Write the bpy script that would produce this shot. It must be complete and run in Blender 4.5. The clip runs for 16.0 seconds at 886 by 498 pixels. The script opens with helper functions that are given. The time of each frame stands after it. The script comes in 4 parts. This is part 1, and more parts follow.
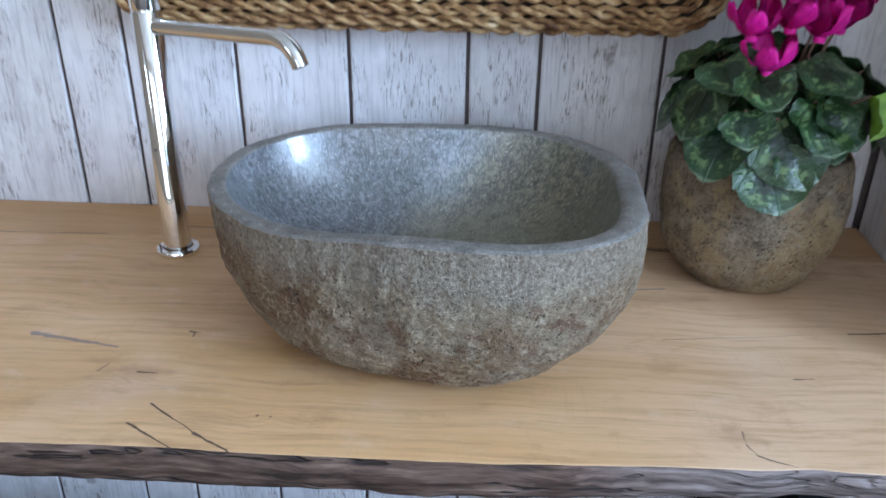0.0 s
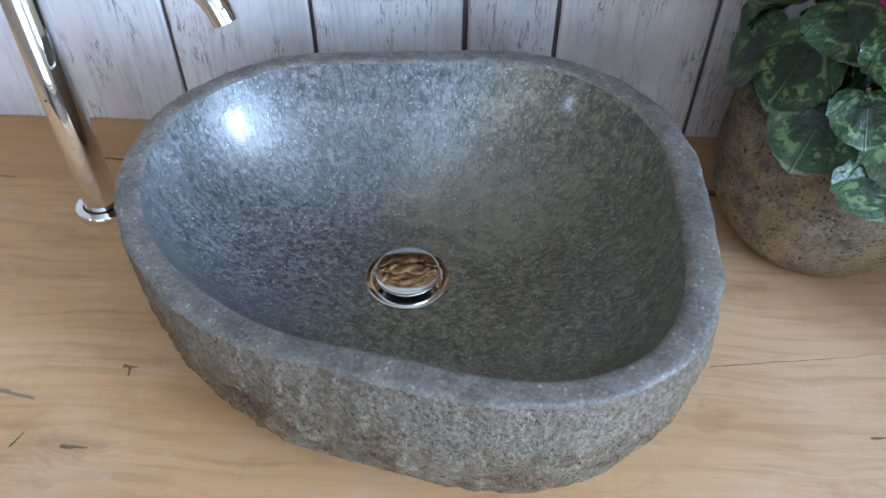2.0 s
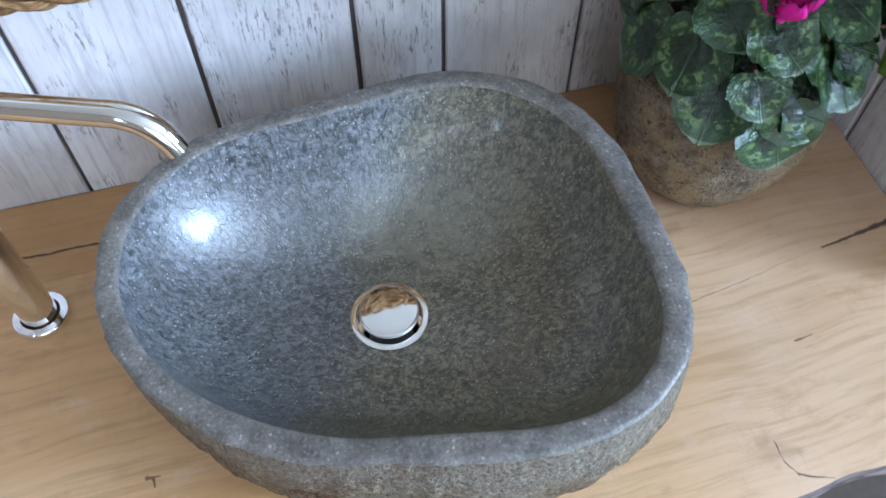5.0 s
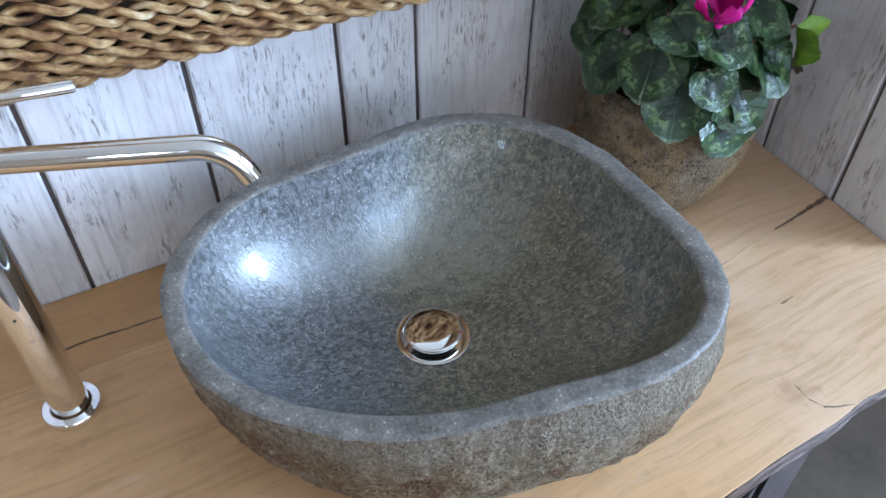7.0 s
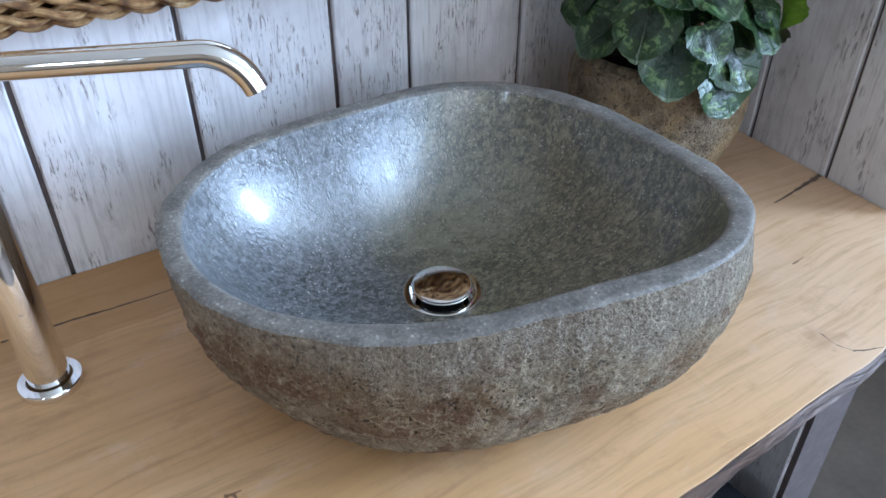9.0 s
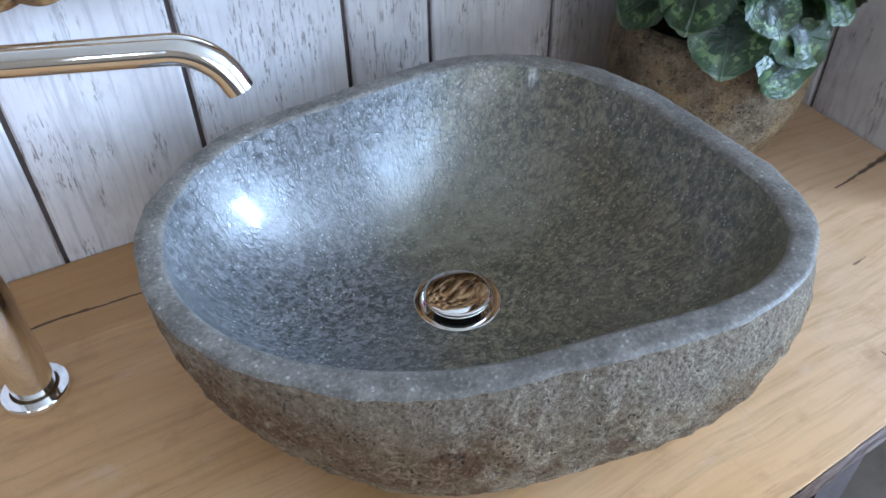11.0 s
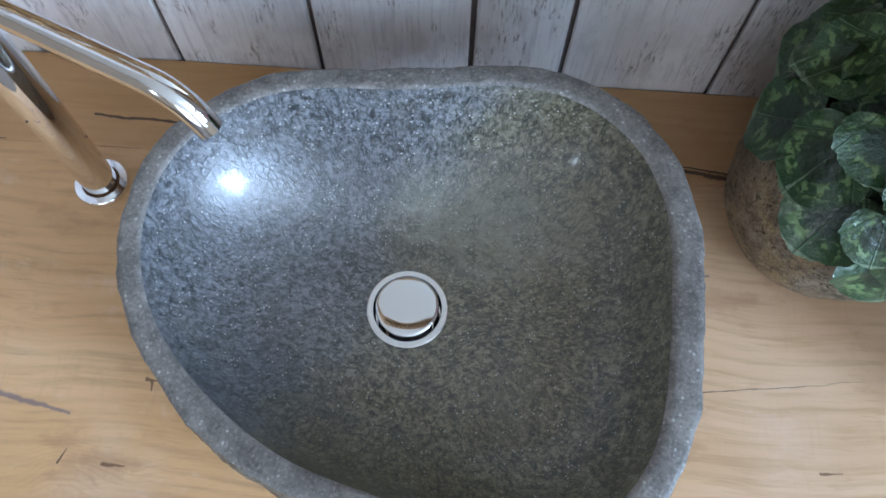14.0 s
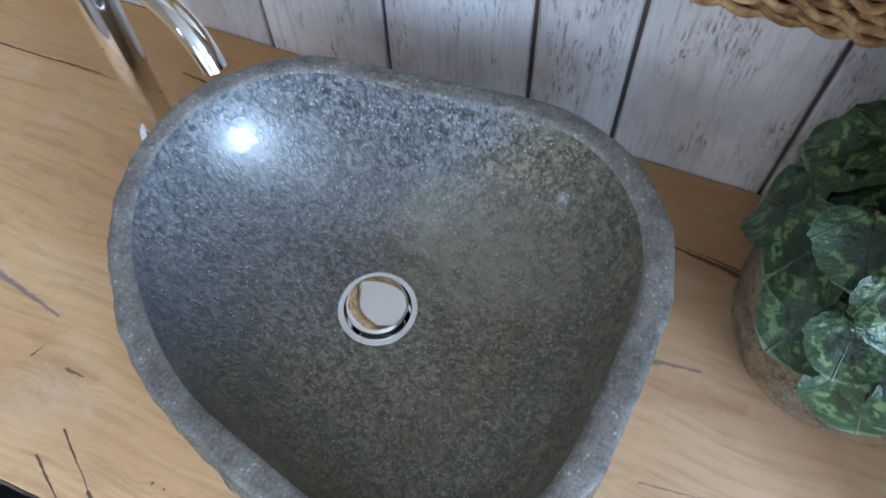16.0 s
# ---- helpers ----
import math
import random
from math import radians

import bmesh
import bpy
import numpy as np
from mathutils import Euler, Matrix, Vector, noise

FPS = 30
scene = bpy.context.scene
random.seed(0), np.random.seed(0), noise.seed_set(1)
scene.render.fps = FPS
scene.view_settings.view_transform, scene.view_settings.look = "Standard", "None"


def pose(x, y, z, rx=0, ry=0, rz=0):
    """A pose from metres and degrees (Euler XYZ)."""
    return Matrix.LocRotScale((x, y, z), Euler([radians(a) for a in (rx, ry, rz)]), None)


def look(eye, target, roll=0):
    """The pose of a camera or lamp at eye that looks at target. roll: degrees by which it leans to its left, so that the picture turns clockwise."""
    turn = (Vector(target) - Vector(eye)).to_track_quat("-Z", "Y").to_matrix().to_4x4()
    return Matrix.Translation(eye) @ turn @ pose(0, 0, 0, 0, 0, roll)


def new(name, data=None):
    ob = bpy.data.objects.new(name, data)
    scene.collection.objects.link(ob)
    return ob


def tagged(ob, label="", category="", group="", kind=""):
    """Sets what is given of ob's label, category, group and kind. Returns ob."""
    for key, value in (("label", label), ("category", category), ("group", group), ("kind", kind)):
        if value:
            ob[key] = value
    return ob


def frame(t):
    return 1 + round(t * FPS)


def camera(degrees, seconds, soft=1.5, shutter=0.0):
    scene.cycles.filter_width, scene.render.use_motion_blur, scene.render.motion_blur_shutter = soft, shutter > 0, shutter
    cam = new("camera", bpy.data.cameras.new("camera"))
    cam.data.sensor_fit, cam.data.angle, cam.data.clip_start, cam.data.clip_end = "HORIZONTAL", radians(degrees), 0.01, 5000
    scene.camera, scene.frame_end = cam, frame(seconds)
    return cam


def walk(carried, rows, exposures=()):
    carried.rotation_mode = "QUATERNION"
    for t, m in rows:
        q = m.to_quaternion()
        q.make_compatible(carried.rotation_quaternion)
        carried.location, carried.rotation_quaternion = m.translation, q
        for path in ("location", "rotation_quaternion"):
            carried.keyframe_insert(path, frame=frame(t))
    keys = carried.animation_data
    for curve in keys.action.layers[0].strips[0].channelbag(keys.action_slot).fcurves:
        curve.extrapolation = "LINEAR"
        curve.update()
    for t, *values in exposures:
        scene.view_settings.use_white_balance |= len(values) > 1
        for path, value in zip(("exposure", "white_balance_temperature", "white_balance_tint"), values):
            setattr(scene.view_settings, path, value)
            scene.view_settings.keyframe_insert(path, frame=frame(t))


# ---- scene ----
cam = camera(61.2, 16.0, soft=1.6, shutter=0.45)
PATH = [
    (0, (0.027, 0.107, 0.369), (-0.075, 1.921, -0.468), 0.7),
    (0.5, (0.004, 0.204, 0.347), (-0.058, 1.956, -0.616), 1.3),
    (1, (-0.012, 0.29, 0.371), (-0.007, 1.963, -0.725), 0.8),
    (1.5, (-0.003, 0.336, 0.415), (0.013, 1.892, -0.841), 1.9),
    (2, (0.006, 0.373, 0.464), (-0.04, 1.788, -0.949), 0.7),
    (2.5, (0.009, 0.375, 0.525), (-0.052, 1.744, -0.932), 1.5),
    (3, (0.011, 0.363, 0.578), (-0.046, 1.716, -0.894), 1.4),
    (3.5, (0.013, 0.38, 0.583), (-0.053, 1.662, -0.951), -0.1),
    (4, (0.004, 0.428, 0.565), (0.029, 1.635, -1.03), 1.6),
    (4.2, (-0.016, 0.453, 0.564), (0.085, 1.632, -1.048), 0.9),
    (6.3, (-0.176, 0.408, 0.574), (0.374, 1.558, -0.967), 0.9),
    (6.5, (-0.198, 0.403, 0.568), (0.386, 1.577, -0.942), 0.1),
    (7, (-0.234, 0.392, 0.535), (0.489, 1.668, -0.824), 0.1),
    (7.5, (-0.255, 0.375, 0.49), (0.541, 1.669, -0.81), -0.6),
    (8, (-0.273, 0.368, 0.466), (0.567, 1.699, -0.768), -1.1),
    (8.5, (-0.289, 0.361, 0.433), (0.585, 1.75, -0.71), -0.3),
    (8.7, (-0.292, 0.358, 0.421), (0.593, 1.74, -0.723), -0.0),
    (10.8, (-0.253, 0.414, 0.422), (0.547, 1.751, -0.831), -0.8),
    (11, (-0.235, 0.423, 0.429), (0.508, 1.751, -0.868), -1.2),
    (11.5, (-0.17, 0.43, 0.448), (0.341, 1.719, -0.994), -1.8),
    (12, (-0.114, 0.455, 0.458), (0.2, 1.675, -1.096), -0.7),
    (12.5, (-0.085, 0.487, 0.491), (0.08, 1.444, -1.257), -3.6),
    (13, (-0.07, 0.532, 0.542), (0.037, 1.4, -1.256), -3.8),
    (13.5, (-0.032, 0.568, 0.585), (0.007, 1.394, -1.236), 1.0),
    (14, (0.003, 0.58, 0.61), (-0.036, 1.349, -1.236), 1.2),
    (14.5, (0.011, 0.573, 0.602), (-0.107, 1.359, -1.233), -2.1),
    (15, (0.01, 0.567, 0.589), (-0.089, 1.335, -1.255), -2.2),
    (15.5, (0.066, 0.573, 0.592), (-0.13, 1.358, -1.237), 0.1),
    (16, (0.123, 0.556, 0.586), (-0.291, 1.443, -1.158), -2.9),
]
walk(cam, [(t, look(eye, target, roll)) for t, eye, target, roll in PATH],
     exposures=[(0, -0.20), (1.5, -0.24), (2.5, 0.07), (3.5, 0.14), (4.2, 0.10), (7, 0.08), (11, 0.06), (13.5, 0.02), (16, -0.09)])

# ---- world and light ----
# z = 0 is the top of the oak counter; the room's floor lies 0.85 m below it
FLOOR, CEILING = -0.85, 1.60
BACK = 1.018                      # face of the back wall
scene.view_settings.exposure = 0.0

world = bpy.data.worlds.new("world")
scene.world = world
world.use_nodes = True
wn = world.node_tree.nodes
sky = wn.new("ShaderNodeTexSky")
sky.sky_type, sky.sun_disc = "NISHITA", False
sky.sun_elevation, sky.sun_rotation = radians(38), radians(200)
wn["Background"].inputs["Strength"].default_value = 0.12
world.node_tree.links.new(sky.outputs[0], wn["Background"].inputs["Color"])


def area_lamp(name, eye, target, width, height, watts, colour):
    lamp = bpy.data.lights.new(name, "AREA")
    lamp.shape, lamp.size, lamp.size_y = "RECTANGLE", width, height
    lamp.energy, lamp.color = watts, colour
    ob = new(name, lamp)
    ob.matrix_world = look(eye, target)
    return ob


# sky light in the window openings, and an added fill from the south
area_lamp("window_and_fill_light", (2.21, -0.63, 0.856), (0.0, -0.63, 0.78), 0.84, 0.945, 170, (0.475, 0.675, 1.0))
area_lamp("window_and_fill_light", (2.21, -2.355, 0.70), (0.0, -2.355, 0.64), 1.62, 1.66, 76, (0.42, 0.645, 1.0))
area_lamp("window_and_fill_light", (-2.36, -1.7, 0.75), (0.0, -1.7, 0.70), 0.42, 0.42, 12, (0.52, 0.70, 1.0))
# fill with no window known, for the back wall and the stone fronts
area_lamp("window_and_fill_light", (-0.20, -3.60, 0.35), (-0.20, 0.0, 0.35), 2.20, 2.10, 46, (0.66, 0.76, 1.0))


# ---- materials ----
class Nodes:
    """A node material being put together."""

    def __init__(self, name):
        self.material = bpy.data.materials.new(name)
        self.material.use_nodes = True
        self.tree = self.material.node_tree
        self.bsdf = self.tree.nodes["Principled BSDF"]
        self.coord = self.tree.nodes.new("ShaderNodeTexCoord")
        self.info = self.tree.nodes.new("ShaderNodeObjectInfo")

    def link(self, value, socket):
        if isinstance(value, bpy.types.NodeSocket):
            self.tree.links.new(value, socket)
        elif value is not None:
            if isinstance(value, tuple) and len(value) == 3 and socket.type == "RGBA":
                value = (*value, 1.0)
            socket.default_value = value

    def math(self, op, a, b=None, c=None, clamp=False):
        n = self.tree.nodes.new("ShaderNodeMath")
        n.operation, n.use_clamp = op, clamp
        for v, s in zip((a, b, c), n.inputs):
            self.link(v, s)
        return n.outputs[0]

    def vec(self, op, a, b=None, scale=None):
        n = self.tree.nodes.new("ShaderNodeVectorMath")
        n.operation = op
        self.link(a, n.inputs[0])
        self.link(b, n.inputs[1])
        if scale is not None:
            self.link(scale, n.inputs["Scale"])
        return n.outputs["Value"] if op in ("LENGTH", "DOT_PRODUCT", "DISTANCE") else n.outputs[0]

    def map(self, vector, scale=(1, 1, 1), shift=(0, 0, 0), turn=(0, 0, 0)):
        n = self.tree.nodes.new("ShaderNodeMapping")
        self.link(vector, n.inputs[0])
        n.inputs["Scale"].default_value, n.inputs["Location"].default_value = scale, shift
        n.inputs["Rotation"].default_value = turn
        return n.outputs[0]

    def noise(self, vector, scale, detail=4.0, rough=0.55, distort=0.0):
        n = self.tree.nodes.new("ShaderNodeTexNoise")
        self.link(vector, n.inputs["Vector"])
        n.inputs["Scale"].default_value, n.inputs["Detail"].default_value = scale, detail
        n.inputs["Roughness"].default_value, n.inputs["Distortion"].default_value = rough, distort
        return n.outputs[0]

    def warp(self, vector, scale, amount):
        n = self.tree.nodes.new("ShaderNodeTexNoise")
        self.link(vector, n.inputs["Vector"])
        n.inputs["Scale"].default_value = scale
        off = self.vec("SUBTRACT", n.outputs["Color"], (0.5, 0.5, 0.5))
        return self.vec("ADD", vector, self.vec("SCALE", off, scale=amount))

    def cells(self, vector, scale, feature="F1", random_=1.0):
        n = self.tree.nodes.new("ShaderNodeTexVoronoi")
        n.feature = feature
        self.link(vector, n.inputs["Vector"])
        n.inputs["Scale"].default_value, n.inputs["Randomness"].default_value = scale, random_
        return n

    def wave(self, vector, scale, distort, detail=2.0, dscale=1.0):
        n = self.tree.nodes.new("ShaderNodeTexWave")
        self.link(vector, n.inputs["Vector"])
        n.bands_direction = "Y"
        for key, v in (("Scale", scale), ("Distortion", distort), ("Detail", detail), ("Detail Scale", dscale)):
            n.inputs[key].default_value = v
        return n.outputs["Fac"]

    def step(self, value, low, high, to_low=0.0, to_high=1.0):
        n = self.tree.nodes.new("ShaderNodeMapRange")
        n.interpolation_type = "SMOOTHSTEP"
        for v, s in zip((value, low, high, to_low, to_high), n.inputs):
            self.link(v, s)
        return n.outputs[0]

    def ramp(self, value, stops):
        n = self.tree.nodes.new("ShaderNodeValToRGB")
        e = n.color_ramp.elements
        while len(e) < len(stops):
            e.new(0.5)
        for k, (at, col) in enumerate(stops):
            e[k].position, e[k].color = at, (*col, 1.0)
        self.link(value, n.inputs[0])
        return n.outputs[0]

    def mix(self, fac, a, b, blend="MIX"):
        n = self.tree.nodes.new("ShaderNodeMix")
        n.data_type, n.blend_type = "RGBA", blend
        self.link(fac, n.inputs[0])
        self.link(a, n.inputs[6])
        self.link(b, n.inputs[7])
        return n.outputs[2]

    def bump(self, height, distance, strength=1.0, normal=None):
        n = self.tree.nodes.new("ShaderNodeBump")
        n.inputs["Distance"].default_value, n.inputs["Strength"].default_value = distance, strength
        self.link(height, n.inputs["Height"])
        if normal is not None:
            self.link(normal, n.inputs["Normal"])
        return n.outputs[0]

    def done(self, colour, rough, metal=0.0, normal=None, spec=None, coat=None, coat_rough=0.05, ior=1.5):
        b = self.bsdf.inputs
        b["IOR"].default_value = ior
        self.link(colour, b["Base Color"])
        self.link(rough, b["Roughness"])
        self.link(metal, b["Metallic"])
        if normal is not None:
            self.link(normal, b["Normal"])
        if spec is not None:
            self.link(spec, b["Specular IOR Level"])
        if coat is not None:
            self.link(coat, b["Coat Weight"])
            b["Coat Roughness"].default_value = coat_rough
        return self.material


def shifted(m, vector):
    """The vector moved by the object's own random number, so that alike pieces differ."""
    r = m.math("MULTIPLY", m.info.outputs["Random"], 17.0)
    n = m.tree.nodes.new("ShaderNodeCombineXYZ")
    for s in n.inputs:
        m.link(r, s)
    return m.vec("ADD", vector, n.outputs[0])


def make_plank_paint():
    """Whitewashed boards: white with vertical grain, dark scratches and rubbed brown spots."""
    m = Nodes("whitewashed_wood")
    p = shifted(m, m.coord.outputs["Object"])
    grain = m.noise(m.map(p, (1, 1, 0.05)), 260, 4, 0.6)
    fine = m.noise(m.map(p, (1, 1, 0.035)), 520, 3, 0.6)
    patch = m.noise(p, 11, 4, 0.6)
    broad = m.noise(m.map(p, (1, 1, 0.35)), 7, 3, 0.5)
    base = m.ramp(patch, [(0.25, (0.56, 0.54, 0.54)), (0.5, (0.72, 0.705, 0.71)), (0.8, (0.82, 0.815, 0.815))])
    base = m.mix(m.step(broad, 0.50, 0.72, 0.0, 0.55), base, (0.60, 0.52, 0.50))
    base = m.mix(m.step(grain, 0.48, 0.70, 0.0, 0.62), base, (0.47, 0.45, 0.46))
    # flakes and scratches where the paint is gone
    where = m.step(m.noise(m.map(p, (1, 1, 0.5)), 24, 3, 0.6), 0.49, 0.60)
    flake = m.math("MULTIPLY", m.step(m.noise(m.map(p, (1, 1, 0.13)), 430, 4, 0.75), 0.54, 0.60), where, clamp=True)
    line = m.math("MULTIPLY", m.step(fine, 0.62, 0.70), m.step(m.noise(p, 17, 2, 0.5), 0.42, 0.62), clamp=True)
    worn = m.math("MAXIMUM", flake, m.math("MULTIPLY", line, 0.5))
    mott = m.noise(m.map(p, (1, 1, 0.4)), 38, 5, 0.7)
    base = m.mix(m.step(mott, 0.50, 0.68, 0.0, 0.55), base, (0.50, 0.47, 0.47))
    base = m.mix(m.math("MULTIPLY", worn, 0.80), base, (0.19, 0.15, 0.135))
    knots = m.cells(m.map(p, (1, 1, 0.55)), 8.5)
    spot = m.step(m.math("ADD", knots.outputs["Distance"], m.math("MULTIPLY", m.noise(p, 120, 3), 0.12)), 0.14, 0.19, 1.0, 0.0)
    base = m.mix(m.math("MULTIPLY", spot, 0.7), base, (0.21, 0.16, 0.155))
    h = m.math("SUBTRACT", m.math("MULTIPLY", grain, 0.5), worn)
    return m.done(base, m.step(worn, 0, 1, 0.55, 0.8), normal=m.bump(h, 0.0006, 0.6), spec=0.35)


CRACKS = [  # x0, y0, x1, y1, half width
    (-0.80, 0.906, -0.425, 0.9170, 0.0030), (0.268, 0.9205, 0.150, 0.9345, 0.0042), (0.252, 0.9270, 0.185, 0.9340, 0.0020), (0.33, 0.921, 0.50, 0.927, 0.0011),
    (-0.348, 0.9482, -0.180, 0.9415, 0.0024), (0.486, 0.7575, 0.380, 0.7455, 0.0046), (0.20, 0.7205, 0.345, 0.7405, 0.0006),
    (-0.234, 0.590, -0.188, 0.556, 0.0013), (-0.188, 0.556, -0.150, 0.533, 0.0019), (-0.243, 0.564, -0.194, 0.534, 0.0015),
    (0.234, 0.588, 0.232, 0.572, 0.0008), (0.232, 0.572, 0.238, 0.560, 0.0010), (0.238, 0.560, 0.262, 0.550, 0.0013), (-0.300, 0.631, -0.294, 0.642, 0.0010),
]
STAINS = [  # x0, y0, x1, y1, half width: grey sap streaks and brown knots
    (-0.390, 0.686, -0.300, 0.669, 0.0050), (0.184, 0.820, 0.222, 0.826, 0.0034),
]
KNOTS = [(-0.244, 0.7010, -0.234, 0.7005, 0.0022), (-0.2395, 0.700, -0.2385, 0.692, 0.0024), (-0.264, 0.632, -0.246, 0.631, 0.0026),
         (-0.144, 0.580, -0.143, 0.580, 0.0020), (-0.134, 0.579, -0.133, 0.579, 0.0020), (0.30, 0.664, 0.318, 0.666, 0.0018)]


def make_oak():
    """Oiled oak with long grain, cracks, streaks and knots at their places on the counter."""
    m = Nodes("oiled_oak")
    p = m.coord.outputs["Object"]
    q = m.warp(p, 5, 0.035)
    long_ = m.map(q, (0.05, 1, 1))
    broad = m.noise(m.map(q, (0.16, 1, 1)), 13, 4, 0.55)
    grain = m.noise(long_, 150, 5, 0.65)
    pores = m.noise(m.map(p, (0.03, 1, 1)), 600, 3, 0.6)
    rings = m.wave(m.map(q, (0.10, 1, 1)), 26, 5, 3, 1.5)
    col = m.ramp(broad, [(0.25, (0.58, 0.325, 0.135)), (0.5, (0.69, 0.405, 0.195)), (0.75, (0.76, 0.48, 0.262))])
    sapx = m.tree.nodes.new("ShaderNodeSeparateXYZ")
    m.link(m.warp(p, 4, 0.15), sapx.inputs[0])
    sap = m.step(sapx.outputs[0], 0.02, 0.30, 0.0, 0.55)
    col = m.mix(sap, col, m.ramp(broad, [(0.3, (0.59, 0.40, 0.265)), (0.7, (0.72, 0.52, 0.375))]))
    col = m.mix(m.step(grain, 0.45, 0.72, 0.0, 0.50), col, (0.42, 0.235, 0.105))
    col = m.mix(m.step(rings, 0.55, 1.0, 0.0, 0.09), col, (0.36, 0.20, 0.09))
    col = m.mix(m.step(pores, 0.60, 0.72, 0.0, 0.32), col, (0.30, 0.17, 0.08))
    cloud = m.noise(p, 6, 3, 0.5)
    col = m.mix(m.step(cloud, 0.5, 0.75, 0.0, 0.35), col, (0.80, 0.59, 0.45))
    stain = m.noise(m.map(p, (0.6, 1, 1)), 21, 5, 0.7)
    col = m.mix(m.step(stain, 0.54, 0.68, 0.0, 0.40), col, (0.44, 0.235, 0.11))
    col = m.mix(m.step(stain, 0.30, 0.44, 0.25, 0.0), col, (0.78, 0.60, 0.47))
    # the strip along the wall is a redder board
    sep = m.tree.nodes.new("ShaderNodeSeparateXYZ")
    m.link(p, sep.inputs[0])
    col = m.mix(m.step(m.math("ADD", sep.outputs[1], m.math("MULTIPLY_ADD", m.noise(p, 12, 3), 0.03, -0.015)), 0.908, 0.922, 0.0, 0.6), col, (0.47, 0.245, 0.090))
    w = m.warp(m.warp(p, 30, 0.006), 170, 0.0016)
    ragged = m.step(m.noise(p, 110, 3, 0.6), 0.3, 0.7, 0.65, 1.3)

    def mark(seg, soft=0.35):
        x0, y0, x1, y1, half = seg
        pa = m.vec("MULTIPLY", m.vec("SUBTRACT", w, (x0, y0, 0)), (1, 1, 0))
        ba = Vector((x1 - x0, y1 - y0, 0))
        h = m.math("DIVIDE", m.vec("DOT_PRODUCT", pa, tuple(ba)), ba.length_squared, clamp=True)
        d = m.vec("LENGTH", m.vec("SUBTRACT", pa, m.vec("SCALE", tuple(ba), scale=h)))
        thin = m.math("MULTIPLY", m.math("MULTIPLY_ADD", h, -0.7 * half, half), ragged)
        return m.step(m.math("DIVIDE", d, thin), soft, 1.0, 1.0, 0.0)

    def joined(segs):
        total = mark(segs[0])
        for s in segs[1:]:
            total = m.math("MAXIMUM", total, mark(s))
        return total

    swirl = m.wave(m.map(m.warp(p, 12, 0.06), (0.35, 1, 1)), 60, 6, 3, 2.0)
    near = mark((-0.300, 0.628, -0.225, 0.628, 0.055), 0.0)
    near = m.math("MAXIMUM", near, mark((-0.20, 0.575, -0.10, 0.575, 0.050), 0.0))
    col = m.mix(m.math("MULTIPLY", m.math("MULTIPLY", near, m.step(swirl, 0.4, 1.0)), 0.22), col, (0.42, 0.235, 0.115))
    saw = m.noise(m.map(p, (1, 0.10, 1), turn=(0, 0, 0.10)), 260, 2, 0.5)
    col = m.mix(m.math("MULTIPLY", m.step(saw, 0.55, 0.7), m.step(m.noise(p, 9, 3), 0.45, 0.6, 0.0, 0.14)), col, (0.44, 0.26, 0.13))
    halo = mark((-0.27, 0.632, -0.235, 0.632, 0.020), 0.0)
    halo2 = mark((0.19, 0.80, 0.26, 0.806, 0.030), 0.0)
    halo3 = mark((0.225, 0.583, 0.250, 0.575, 0.022), 0.0)
    col = m.mix(m.math("MULTIPLY", m.math("MAXIMUM", halo, m.math("MAXIMUM", halo2, halo3)), 0.40), col, (0.36, 0.19, 0.095))
    col = m.mix(m.math("MULTIPLY", joined(STAINS), 0.80), col, (0.21, 0.15, 0.15))
    dark = joined(CRACKS)
    col = m.mix(m.math("MULTIPLY", joined(KNOTS), 0.85), col, (0.13, 0.06, 0.03))
    col = m.mix(m.math("MULTIPLY", dark, 0.88), col, (0.050, 0.026, 0.020))
    h = m.math("SUBTRACT", m.math("MULTIPLY", grain, 0.25), m.math("MULTIPLY_ADD", dark, 2.0, m.math("MULTIPLY", pores, 0.25)))
    return m.done(col, m.step(grain, 0.3, 0.8, 0.42, 0.58), normal=m.bump(h, 0.0006, 0.55), spec=0.4)


def make_live_edge():
    m = Nodes("weathered_live_edge")
    p = m.coord.outputs["Object"]
    q = m.warp(p, 14, 0.02)
    streak = m.noise(m.map(q, (0.08, 1, 1)), 130, 5, 0.65)
    patch = m.noise(m.map(p, (0.4, 1, 1)), 20, 4, 0.6)
    col = m.ramp(streak, [(0.34, (0.020, 0.012, 0.008)), (0.48, (0.085, 0.050, 0.036)), (0.60, (0.155, 0.098, 0.072)), (0.75, (0.29, 0.20, 0.155))])
    col = m.mix(m.step(patch, 0.45, 0.7, 0.0, 0.6), col, (0.130, 0.075, 0.052))
    split = m.step(m.math("ABSOLUTE", m.math("SUBTRACT", m.noise(m.map(q, (0.05, 1, 1)), 42, 3, 0.6), 0.5)), 0.0, 0.022, 1.0, 0.0)
    col = m.mix(m.math("MULTIPLY", split, 0.85), col, (0.012, 0.009, 0.008))
    sep = m.tree.nodes.new("ShaderNodeSeparateXYZ")
    m.link(p, sep.inputs[0])
    # greyer towards the right end
    greyer = m.step(m.math("ADD", sep.outputs[0], m.math("MULTIPLY", m.noise(p, 18, 4, 0.6), 0.12)), 0.14, 0.24)
    grey = m.ramp(streak, [(0.36, (0.075, 0.055, 0.048)), (0.52, (0.20, 0.155, 0.140)), (0.72, (0.33, 0.27, 0.25))])
    col = m.mix(m.math("MULTIPLY", greyer, 0.85), col, grey)
    return m.done(col, 0.66, normal=m.bump(m.math("SUBTRACT", streak, split), 0.003, 0.8), spec=0.35)


